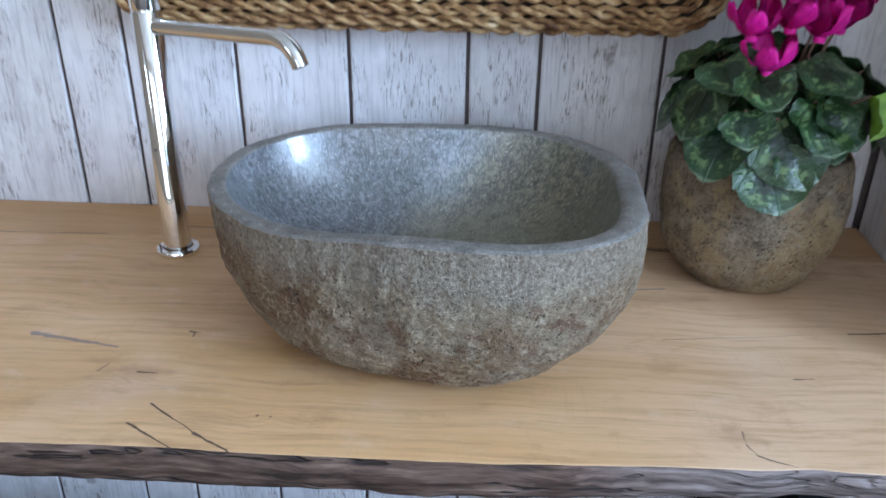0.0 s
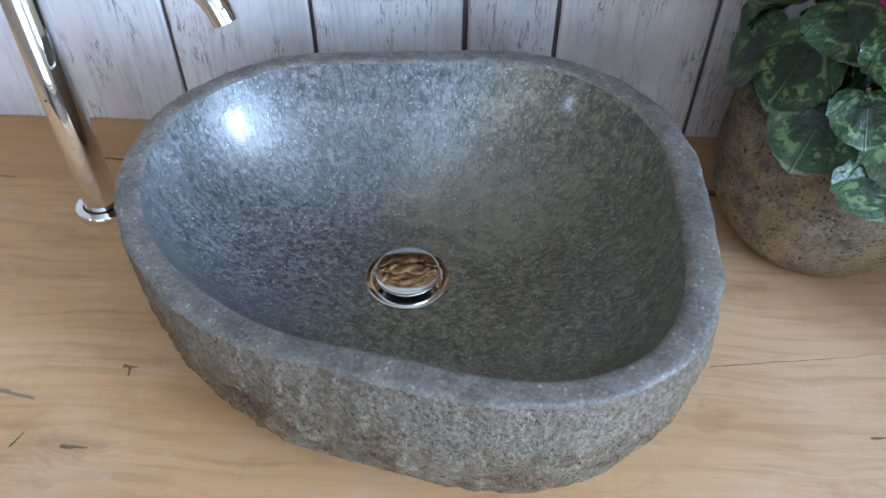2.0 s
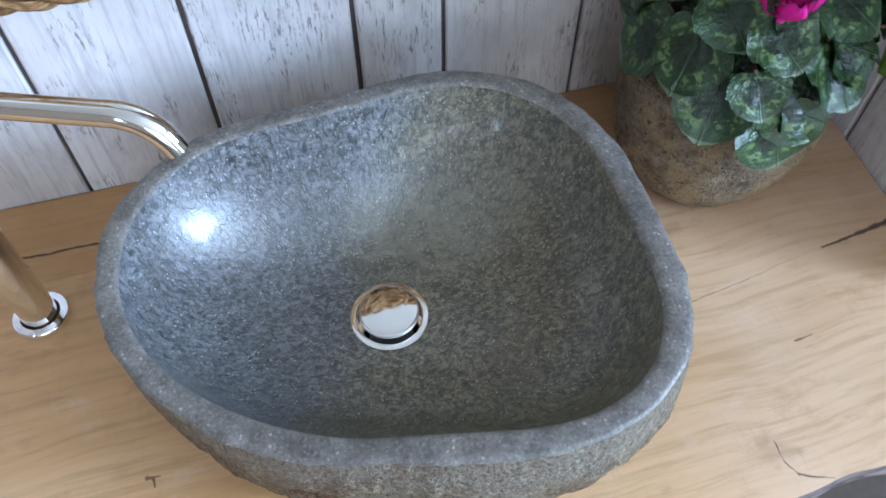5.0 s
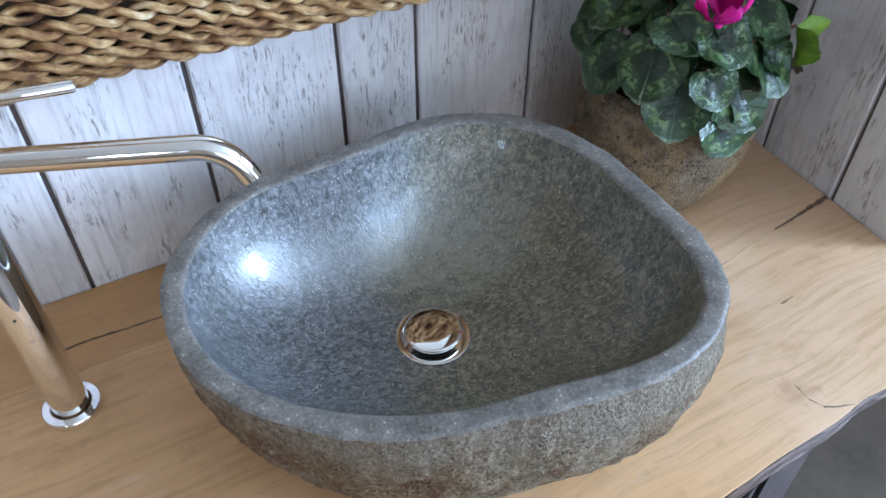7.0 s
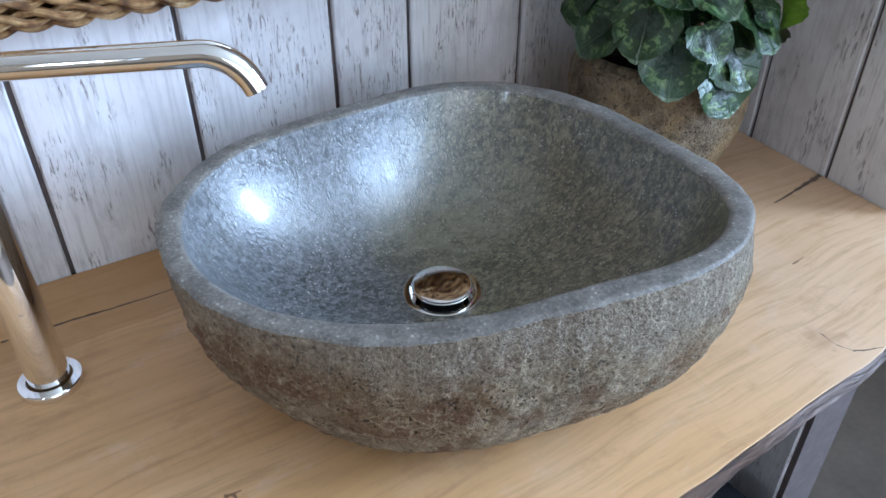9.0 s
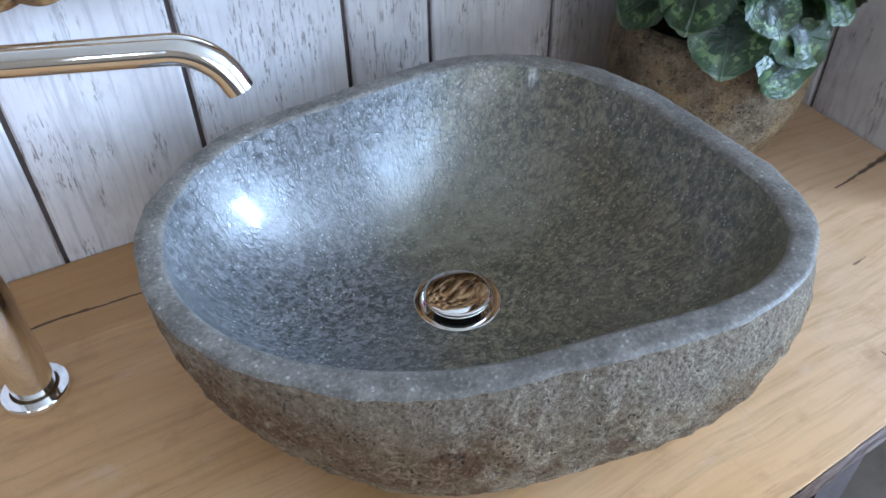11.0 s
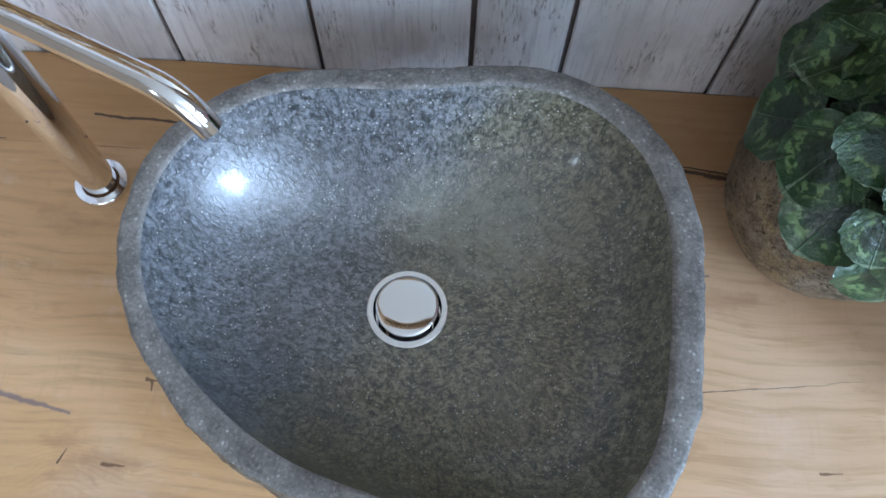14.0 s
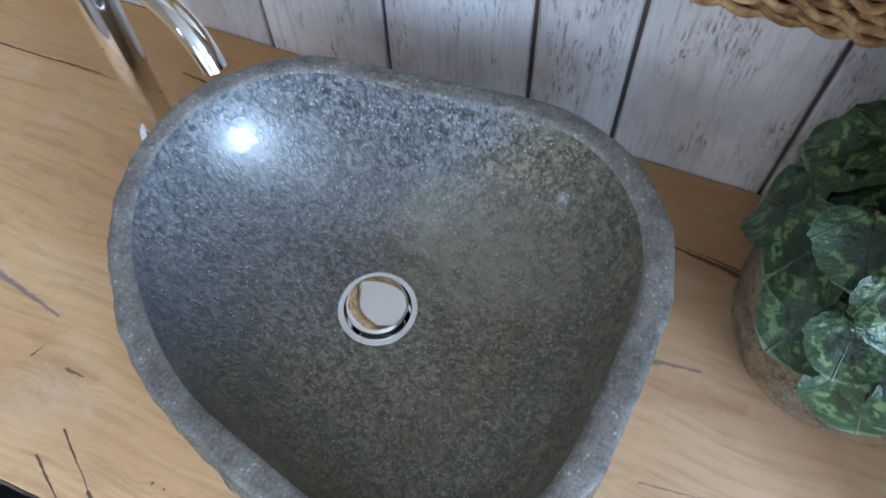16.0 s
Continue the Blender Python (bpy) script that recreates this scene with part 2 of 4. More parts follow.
def make_rough_stone(name, tint, speck, patch_at, gain=1.0, cut=None):
    """The stone's natural skin: pitted and grainy, grey with brown blotches, cream crust and dark pits."""
    m = Nodes(name)
    p = m.coord.outputs["Object"]
    w = m.warp(p, 40, 0.02)
    big = m.noise(p, patch_at, 4, 0.62)
    mid = m.noise(p, 60, 6, 0.7)
    fine = m.noise(p, 330, 5, 0.75)
    grit = m.noise(p, 900, 2, 0.6)
    pits = m.cells(m.warp(p, 160, 0.008), 210)
    col = m.ramp(mid, [(0.30, (0.100, 0.078, 0.056)), (0.46, (0.235, 0.194, 0.146)), (0.60, (0.35, 0.295, 0.228)), (0.72, (0.48, 0.42, 0.340))])
    col = m.mix(m.step(big, 0.44, 0.60, 0.0, 0.72), col, tint)
    col = m.mix(m.step(m.noise(p, 26, 6, 0.75), 0.51, 0.60, 0.0, 0.85), col, speck)
    # cream crust in broken lines between the brown blotches
    crust = m.cells(w, 80, "DISTANCE_TO_EDGE").outputs["Distance"]
    crust = m.math("MULTIPLY", m.step(m.math("ADD", crust, m.math("MULTIPLY", m.noise(p, 210, 3, 0.7), 0.25)), 0.14, 0.22, 1.0, 0.0), m.step(m.noise(p, 19, 4, 0.6), 0.47, 0.58))
    col = m.mix(m.math("MULTIPLY", crust, 0.40), col, (0.52, 0.45, 0.33))
    col = m.mix(m.step(m.noise(m.vec("ADD", p, (3.0, 1.0, 2.0)), 48, 7, 0.78), 0.56, 0.64, 0.0, 0.65), col, (0.46, 0.41, 0.33))
    col = m.mix(m.step(fine, 0.56, 0.68, 0.0, 0.50), col, (0.52, 0.48, 0.42))
    col = m.mix(m.step(fine, 0.34, 0.45, 0.75, 0.0), col, (0.034, 0.027, 0.021))
    col = m.mix(m.step(grit, 0.32, 0.44, 0.45, 0.0), col, (0.05, 0.045, 0.04))
    hole = m.math("MULTIPLY", m.step(pits.outputs["Distance"], 0.16, 0.34, 1.0, 0.0), m.step(m.noise(p, 75, 3, 0.6), 0.49, 0.57))
    col = m.mix(m.math("MULTIPLY", hole, 0.85), col, (0.030, 0.024, 0.019))
    if cut:
        # ground smoother just below the sawn rim
        sep = m.tree.nodes.new("ShaderNodeSeparateXYZ")
        m.link(p, sep.inputs[0])
        top = m.step(m.math("ADD", sep.outputs[2], m.math("MULTIPLY_ADD", m.noise(p, 14, 4, 0.6), 0.07, -0.035)), cut - 0.030, cut + 0.006, 0.0, 0.75)
        col = m.mix(top, col, m.ramp(fine, [(0.35, (0.13, 0.115, 0.098)), (0.5, (0.27, 0.243, 0.21)), (0.66, (0.44, 0.41, 0.36))]))
    if gain != 1.0:
        col = m.mix(1.0, col, (gain * 1.03, gain * 0.96, gain * 0.86), "MULTIPLY")
    h = m.math("ADD", m.math("MULTIPLY", mid, 1.3), m.math("SUBTRACT", m.math("MULTIPLY", fine, 1.3), m.math("MULTIPLY", hole, 0.8)))
    return m.done(col, 0.85, normal=m.bump(h, 0.0060, 1.0), spec=0.25)


def make_polished_stone():
    """The cut and polished inside: dark grey-green, with short dark strokes that run down the sides, and pale specks."""
    m = Nodes("polished_stone")
    p = m.coord.outputs["Object"]
    sep = m.tree.nodes.new("ShaderNodeSeparateXYZ")
    m.link(m.vec("SUBTRACT", p, (-0.005, 0.015, 0.0)), sep.inputs[0])
    rad = m.vec("LENGTH", m.vec("MULTIPLY", m.vec("SUBTRACT", p, (-0.005, 0.015, 0.0)), (1, 1, 0)))
    ang = m.math("ARCTAN2", sep.outputs[1], sep.outputs[0])
    pol = m.tree.nodes.new("ShaderNodeCombineXYZ")
    m.link(m.math("MULTIPLY", ang, 0.15), pol.inputs[0])
    m.link(m.math("MULTIPLY", rad, 0.62), pol.inputs[1])
    m.link(m.math("MULTIPLY", sep.outputs[2], 0.50), pol.inputs[2])
    q = m.warp(p, 9, 0.03)
    flow = m.map(m.warp(q, 90, 0.006), (0.75, 1, 0.8), turn=(0, 0, 0.35))
    side = m.step(rad, 0.06, 0.13, 0.0, 1.0)
    around = m.warp(pol.outputs[0], 60, 0.010)
    mixed = m.math("ADD", m.math("MULTIPLY", m.noise(around, 290, 5, 0.72, 0.6), m.math("MULTIPLY", side, 0.6)),
                   m.math("MULTIPLY", m.noise(flow, 240, 5, 0.74, 0.7), m.math("MULTIPLY_ADD", side, -0.6, 1.0)))
    # short dark strokes between small pale scales
    scale_a = m.cells(around, 235, "DISTANCE_TO_EDGE").outputs["Distance"]
    scale_b = m.cells(flow, 250, "DISTANCE_TO_EDGE").outputs["Distance"]
    gaps = m.math("ADD", m.math("MULTIPLY", m.step(scale_a, 0.02, 0.20, 1.0, 0.0), side),
                  m.math("MULTIPLY", m.step(scale_b, 0.02, 0.18, 1.0, 0.0), m.math("SUBTRACT", 1.0, side)))
    gaps = m.math("MULTIPLY", gaps, m.step(m.noise(q, 75, 4, 0.65), 0.42, 0.64, 0.04, 0.68))
    band = m.noise(m.map(q, (0.8, 0.5, 1)), 13, 3, 0.55)
    fine = m.noise(p, 800, 2, 0.65)
    speck = m.cells(p, 260)
    # olive front and drain side; the back's blue-grey paints in the window's sheen
    sheen_grey = m.ramp(mixed, [(0.41, (0.026, 0.029, 0.034)), (0.47, (0.090, 0.096, 0.104)), (0.52, (0.165, 0.172, 0.181)), (0.61, (0.270, 0.277, 0.282))])
    warm = m.ramp(mixed, [(0.41, (0.026, 0.022, 0.012)), (0.47, (0.108, 0.094, 0.052)), (0.52, (0.205, 0.181, 0.108)), (0.60, (0.330, 0.295, 0.190))])
    lean = m.math("SUBTRACT", sep.outputs[0], m.math("MULTIPLY", sep.outputs[1], 0.55))
    olive = m.step(m.math("ADD", lean, m.math("MULTIPLY_ADD", m.noise(q, 11, 4, 0.65), 0.18, -0.09)), -0.07, 0.02, 0.0, 0.95)
    col = m.mix(olive, sheen_grey, warm)
    # a paler cloud in the stone, from the back corner down to the drain
    off = m.vec("MULTIPLY", m.vec("SUBTRACT", q, (0.055, 0.080, 0.0)), (1, 1, 0))
    cloud = m.vec("LENGTH", m.map(off, (10.0, 19.0, 1.0), turn=(0, 0, -0.75)))
    cloud = m.math("MULTIPLY", m.step(cloud, 0.25, 1.15, 1.0, 0.0), m.step(m.noise(q, 45, 5, 0.7), 0.30, 0.62, 0.35, 0.8))
    col = m.mix(cloud, col, (0.310, 0.292, 0.225))
    col = m.mix(m.step(band, 0.50, 0.66, 0.0, 0.25), col, (0.19, 0.172, 0.115))
    col = m.mix(m.step(m.noise(q, 24, 6, 0.72), 0.52, 0.64, 0.0, 0.40), col, (0.055, 0.050, 0.040))
    col = m.mix(gaps, col, (0.016, 0.016, 0.013))
    col = m.mix(m.step(fine, 0.58, 0.68, 0.0, 0.45), col, (0.30, 0.288, 0.24))
    col = m.mix(m.step(fine, 0.32, 0.43, 0.55, 0.0), col, (0.024, 0.022, 0.018))
    dots = m.math("MULTIPLY", m.step(speck.outputs["Distance"], 0.10, 0.24, 1.0, 0.0), m.step(m.noise(p, 90, 2), 0.50, 0.56))
    col = m.mix(m.math("MULTIPLY", dots, 0.85), col, (0.60, 0.59, 0.54))
    h = m.math("SUBTRACT", m.math("MULTIPLY", mixed, 0.8), m.math("MULTIPLY", gaps, 0.35))
    return m.done(col, m.step(mixed, 0.4, 0.6, 0.32, 0.45), normal=m.bump(h, 0.0012, 0.50), spec=0.95, coat=0.42, coat_rough=0.10, ior=1.62)


def make_honed_stone():
    m = Nodes("honed_stone_rim")
    p = m.coord.outputs["Object"]
    mid = m.noise(p, 60, 5, 0.65)
    fine = m.noise(p, 420, 3, 0.7)
    col = m.ramp(mid, [(0.3, (0.108, 0.097, 0.086)), (0.5, (0.185, 0.169, 0.152)), (0.72, (0.285, 0.262, 0.234))])
    col = m.mix(m.step(fine, 0.54, 0.66, 0.0, 0.55), col, (0.37, 0.345, 0.305))
    dots = m.math("MULTIPLY", m.step(m.cells(p, 170).outputs["Distance"], 0.10, 0.24, 1.0, 0.0), m.step(m.noise(p, 60, 2), 0.50, 0.56))
    col = m.mix(m.math("MULTIPLY", dots, 0.7), col, (0.55, 0.53, 0.49))
    col = m.mix(m.step(fine, 0.34, 0.46, 0.5, 0.0), col, (0.060, 0.052, 0.045))
    return m.done(col, 0.44, normal=m.bump(m.math("ADD", mid, fine), 0.001, 0.35), spec=0.45)


def make_plain(name, colour, rough, metal=0.0, scale=40.0, vary=0.12, relief=0.0, spec=None):
    m = Nodes(name)
    p = m.coord.outputs["Object"]
    n1 = m.math("ADD", m.math("MULTIPLY", m.noise(p, scale, 4), 0.6), m.math("MULTIPLY", m.noise(p, scale * 7, 3), 0.4))
    dark = tuple(c * (1 - vary) for c in colour)
    light = tuple(min(1.0, c * (1 + vary)) for c in colour)
    return m.done(m.ramp(n1, [(0.35, dark), (0.65, light)]), m.step(n1, 0.3, 0.7, rough * 0.9, min(1.0, rough * 1.1)), metal,
                  m.bump(n1, relief, 0.6) if relief else None, spec)


def make_chrome():
    m = Nodes("chrome")
    p = m.coord.outputs["Object"]
    smear = m.noise(p, 60, 3, 0.6)
    return m.done((0.88, 0.87, 0.86), m.step(smear, 0.4, 0.8, 0.035, 0.09), 1.0)


def make_rope():
    """Twisted seagrass: straw and brown strands with fine fibres."""
    m = Nodes("twisted_seagrass")
    p = m.coord.outputs["Object"]
    uv = m.coord.outputs["UV"]
    geo = m.tree.nodes.new("ShaderNodeNewGeometry")
    fibre = m.noise(m.map(uv, (2.5, 16, 1)), 1.0, 4, 0.65)
    along = m.noise(m.map(uv, (9, 2, 1)), 1.0, 3, 0.6)
    patch = m.noise(p, 30, 3, 0.6)
    mixv = m.math("ADD", m.math("MULTIPLY", along, 0.6), m.math("ADD", m.math("MULTIPLY", fibre, 0.3), m.math("MULTIPLY_ADD", patch, 0.5, m.math("MULTIPLY", geo.outputs["Random Per Island"], 0.12))))
    col = m.ramp(mixv, [(0.60, (0.055, 0.019, 0.006)), (0.72, (0.27, 0.122, 0.042)), (0.84, (0.58, 0.35, 0.150)), (0.96, (0.86, 0.67, 0.42))])
    return m.done(col, 0.55, normal=m.bump(fibre, 0.0030, 0.9), spec=0.5)


def make_leaf():
    """Cyclamen leaf: near-black heart, ring of sage blotches, thin pale veins and a pale toothed margin."""
    m = Nodes("cyclamen_leaf")
    uv = m.coord.outputs["UV"]
    p = shifted(m, uv)
    sep = m.tree.nodes.new("ShaderNodeSeparateXYZ")
    m.link(uv, sep.inputs[0])
    plain = m.vec("LENGTH", m.vec("SUBTRACT", uv, (0.0, 0.42, 0.0)))
    rad = m.math("ADD", plain, m.math("MULTIPLY_ADD", m.noise(p, 7, 3, 0.6), 0.22, -0.11))
    angle = m.math("ARCTAN2", sep.outputs[0], m.math("ADD", sep.outputs[1], 0.06))
    wave = m.math("ABSOLUTE", m.math("SINE", m.math("MULTIPLY", angle, 4.0)))
    veins = m.math("MULTIPLY", m.step(wave, 0.0, 0.085, 1.0, 0.0), m.step(plain, 0.05, 0.40, 0.35, 1.0))
    net = m.cells(m.warp(p, 6, 0.06), 9, "DISTANCE_TO_EDGE").outputs["Distance"]
    net = m.math("MULTIPLY", m.step(net, 0.0, 0.028, 1.0, 0.0), m.step(rad, 0.28, 0.42, 0.0, 0.8))
    old = m.step(m.info.outputs["Random"], 0.1, 0.9)
    deep = m.mix(old, (0.004, 0.014, 0.004), (0.007, 0.024, 0.010))
    outer = m.mix(old, (0.010, 0.038, 0.007), (0.016, 0.048, 0.015))
    col = m.mix(m.step(rad, 0.20, 0.32), deep, outer)
    col = m.mix(m.step(m.noise(p, 18, 4, 0.65), 0.40, 0.70, 0.0, 0.6), col, (0.012, 0.045, 0.012))
    # blotches lie between the veins
    ring_ = m.math("MULTIPLY", m.step(rad, 0.25, 0.30), m.step(rad, 0.39, 0.47, 1.0, 0.0))
    blot = m.math("MULTIPLY", m.step(m.noise(p, 10, 2, 0.5), 0.47, 0.54), m.step(wave, 0.12, 0.45))
    sage = m.mix(m.noise(p, 3, 2), (0.085, 0.17, 0.045), (0.18, 0.26, 0.11))
    col = m.mix(m.math("MULTIPLY", m.math("MULTIPLY", ring_, blot), 0.75), col, sage)
    dust = m.math("MULTIPLY", m.step(rad, 0.30, 0.48), m.step(m.noise(p, 26, 5, 0.75), 0.50, 0.62, 0.0, 0.35))
    col = m.mix(dust, col, (0.060, 0.125, 0.055))
    col = m.mix(m.math("MULTIPLY", m.math("MAXIMUM", veins, net), 0.45), col, (0.15, 0.24, 0.13))
    col = m.mix(m.step(plain, 0.540, 0.556, 0.0, 0.45), col, (0.24, 0.31, 0.20))
    h = m.math("SUBTRACT", m.noise(p, 8, 3, 0.6), m.math("MULTIPLY", veins, 0.4))
    return m.done(col, m.step(m.noise(p, 12, 3), 0.3, 0.7, 0.28, 0.42), normal=m.bump(h, 0.0026, 0.8), spec=0.55)


def make_young_leaf():
    m = Nodes("young_leaf")
    uv = m.coord.outputs["UV"]
    col = m.ramp(m.noise(uv, 5, 4, 0.6), [(0.3, (0.10, 0.23, 0.02)), (0.7, (0.24, 0.42, 0.05))])
    return m.done(col, 0.38, normal=m.bump(m.noise(uv, 10, 3), 0.002, 0.6), spec=0.5)


def make_petal():
    m = Nodes("magenta_petal")
    uv = m.coord.outputs["UV"]
    streak = m.noise(m.map(uv, (9, 1.2, 1)), 3, 3, 0.6)
    col = m.ramp(streak, [(0.3, (0.60, 0.004, 0.21)), (0.6, (0.84, 0.014, 0.35)), (0.8, (0.90, 0.06, 0.46))])
    mat = m.done(col, 0.5, normal=m.bump(streak, 0.0008, 0.5), spec=0.3)
    m.bsdf.inputs["Subsurface Weight"].default_value = 0.15
    m.bsdf.inputs["Subsurface Radius"].default_value = (0.004, 0.001, 0.002)
    return mat


PLANK, OAK, LIVE = make_plank_paint(), make_oak(), make_live_edge()
STONE = make_rough_stone("rough_river_stone", (0.200, 0.132, 0.078), (0.150, 0.082, 0.050), 11, 1.42, 0.125)
POTSTONE = make_rough_stone("pot_river_stone", (0.38, 0.26, 0.14), (0.44, 0.34, 0.21), 7, 1.12)
POLISHED, HONED = make_polished_stone(), make_honed_stone()
CHROME, ROPE = make_chrome(), make_rope()
LEAF, YOUNG, PETAL = make_leaf(), make_young_leaf(), make_petal()
WHITE = make_plain("white_plaster", (0.86, 0.80, 0.70), 0.9, scale=8, vary=0.04, relief=0.0008)
# unseen walls: brown to keep the west side dark, cream to warm the bounce
BROWNWALL = make_plain("brown_plaster", (0.26, 0.19, 0.13), 0.9, scale=8, vary=0.1, relief=0.0008)
GREYWALL = make_plain("warm_plaster", (0.66, 0.56, 0.44), 0.9, scale=8, vary=0.06, relief=0.0008)
DARKGAP = make_plain("dark_joint", (0.105, 0.082, 0.078), 0.9, scale=60, vary=0.3)
BLACK = make_plain("black_board", (0.005, 0.005, 0.006), 0.7, scale=30, vary=0.3, relief=0.0004, spec=0.12)
FLOORING = make_plain("dark_brown_floor", (0.085, 0.062, 0.044), 0.6, scale=12, vary=0.25, relief=0.0006)
SOIL = make_plain("potting_soil", (0.030, 0.020, 0.014), 0.95, scale=120, vary=0.5, relief=0.004)
STEM = make_plain("leaf_stalk", (0.16, 0.09, 0.06), 0.5, scale=80, vary=0.3)
RUBBER = make_plain("dark_seal", (0.015, 0.015, 0.016), 0.4, scale=60, vary=0.2)
FRAMEPAINT = make_plain("white_window_paint", (0.78, 0.78, 0.76), 0.4, scale=20, vary=0.03)
MIRROR = Nodes("mirror_silver").done((0.93, 0.94, 0.94), 0.01, 1.0)


# ---- mesh helpers ----
def part(name, bm, material, parent=None, label="", smooth=True):
    """Links a bmesh as one mesh object under a thing or a part."""
    me = bpy.data.meshes.new(name)
    bm.to_mesh(me)
    bm.free()
    me.materials.append(material)
    if smooth:
        for f in me.polygons:
            f.use_smooth = True
        me.set_sharp_from_angle(angle=radians(40))
    ob = new(name, me)
    ob.parent = parent
    if label:
        ob["label"] = label
    return ob


def box(bm, x0, x1, y0, y1, z0, z1, bevel=0.0):
    m = Matrix.LocRotScale(((x0 + x1) / 2, (y0 + y1) / 2, (z0 + z1) / 2), None, (x1 - x0, y1 - y0, z1 - z0))
    got = bmesh.ops.create_cube(bm, size=1, matrix=m)["verts"]
    if bevel:
        edges = {e for v in got for e in v.link_edges}
        bmesh.ops.bevel(bm, geom=list(edges), offset=bevel, segments=2, profile=0.6, affect="EDGES")


def loft(bm, rings, closed=True, cap_first=False, cap_last=False, uv=None):
    """Skins a list of rings of points; uv gives (u, v) for ring and place."""
    vs = [[bm.verts.new(p) for p in r] for r in rings]
    n = len(vs[0])
    layer = bm.loops.layers.uv.verify() if uv else None
    for i in range(len(vs) - 1):
        for j in range(n if closed else n - 1):
            k = (j + 1) % n
            f = bm.faces.new((vs[i][j], vs[i][k], vs[i + 1][k], vs[i + 1][j]))
            if uv:
                for loop, (a, b) in zip(f.loops, ((i, j), (i, j + 1), (i + 1, j + 1), (i + 1, j))):
                    loop[layer].uv = uv(a, b)
    if cap_first:
        bm.faces.new(list(reversed(vs[0])))
    if cap_last:
        bm.faces.new(vs[-1])
    return vs


def ring(x, y, z, r, n=48):
    return [(x + r * math.cos(2 * math.pi * k / n), y + r * math.sin(2 * math.pi * k / n), z) for k in range(n)]


def lathe(bm, x, y, profile, n=48, cap_first=False, cap_last=False):
    return loft(bm, [ring(x, y, z, r, n) for r, z in profile], cap_first=cap_first, cap_last=cap_last)


def tube(bm, points, radius, n=16, caps=True, uv=None):
    """A round bar along points; radius is a number or a function of the point's index."""
    pts = [Vector(p) for p in points]
    rings, up = [], None
    for i, p in enumerate(pts):
        d = (pts[min(i + 1, len(pts) - 1)] - pts[max(i - 1, 0)]).normalized()
        if up is None:
            up = d.orthogonal().normalized()
        up = (up - d * up.dot(d)).normalized()
        side = d.cross(up)
        r = radius(i) if callable(radius) else radius
        rings.append([p + up * r * math.cos(2 * math.pi * k / n) + side * r * math.sin(2 * math.pi * k / n) for k in range(n)])
    return loft(bm, rings, cap_first=caps, cap_last=caps, uv=uv)


def thing(name, label, category, at=(0, 0, 0), group="", kind=""):
    ob = new(name)
    ob.location = at
    ob.empty_display_size = 0.02
    return tagged(ob, label, category, group, kind)


def series(c, a):
    """A low trigonometric series: mean, then cosine and sine of each order."""
    return c[0] + sum(c[2 * k - 1] * math.cos(k * a) + c[2 * k] * math.sin(k * a) for k in range(1, len(c) // 2 + 1))


# ---- room shell ----
WEST, SOUTH, EAST = -2.25, -3.5, 2.10
SIDE_END = 0.66
PX0, PY0, PSL = 0.470, 0.69, 0.11            # the side wall runs at a slight angle: x = PX0 + PSL * (y - PY0)


def side_x(y):
    return PX0 + PSL * (y - PY0)


def block(name, boxes, material, label, category, kind="structure", bevel=0.0):
    bm = bmesh.new()
    for b in boxes:
        box(bm, *b, bevel)
    return tagged(part(name, bm, material, None, smooth=False), label, category, kind=kind)


block("floor", [(WEST - 0.2, EAST + 0.2, SOUTH - 0.2, BACK + 0.2, FLOOR - 0.1, FLOOR)], FLOORING, "dark brown smooth floor below the counter", "floor")
block("ceiling", [(WEST - 0.2, EAST + 0.2, SOUTH - 0.2, BACK + 0.2, CEILING, CEILING + 0.1)], WHITE, "plain white plaster ceiling", "ceiling")
# unseen wall; its opening only holds the added fill lamp
block("wall_south", [(WEST - 0.2, -1.36, SOUTH - 0.15, SOUTH, FLOOR, CEILING), (0.96, EAST + 0.2, SOUTH - 0.15, SOUTH, FLOOR, CEILING),
                     (-1.36, 0.96, SOUTH - 0.15, SOUTH, FLOOR, -0.75), (-1.36, 0.96, SOUTH - 0.15, SOUTH, 1.45, CEILING)], GREYWALL, "plain cream plaster wall with a wide opening for the fill lamp", "wall")
WY0, WY1, WZ0, WZ1 = -1.13, -0.13, 0.30, 1.41     # windows in the wall beside the counter
UY0, UY1, UZ0, UZ1 = -3.25, -1.46, -0.18, 1.57
block("wall_east", [(EAST, EAST + 0.15, SOUTH, UY0, FLOOR, CEILING), (EAST, EAST + 0.15, UY1, WY0, FLOOR, CEILING), (EAST, EAST + 0.15, WY1, BACK, FLOOR, CEILING),
                    (EAST, EAST + 0.15, WY0, WY1, FLOOR, WZ0), (EAST, EAST + 0.15, WY0, WY1, WZ1, CEILING),
                    (EAST, EAST + 0.15, UY0, UY1, FLOOR, UZ0), (EAST, EAST + 0.15, UY0, UY1, UZ1, CEILING)], GREYWALL, "cream plaster wall with two windows", "wall")
VY0, VY1, VZ0, VZ1 = -2.1, -1.3, 0.35, 1.15      # far window across the room
block("wall_west", [(WEST - 0.15, WEST, SOUTH, VY0, FLOOR, CEILING), (WEST - 0.15, WEST, VY1, BACK, FLOOR, CEILING),
                    (WEST - 0.15, WEST, VY0, VY1, FLOOR, VZ0), (WEST - 0.15, WEST, VY0, VY1, VZ1, CEILING)], BROWNWALL,
      "unseen brown plaster wall with a far window", "wall")


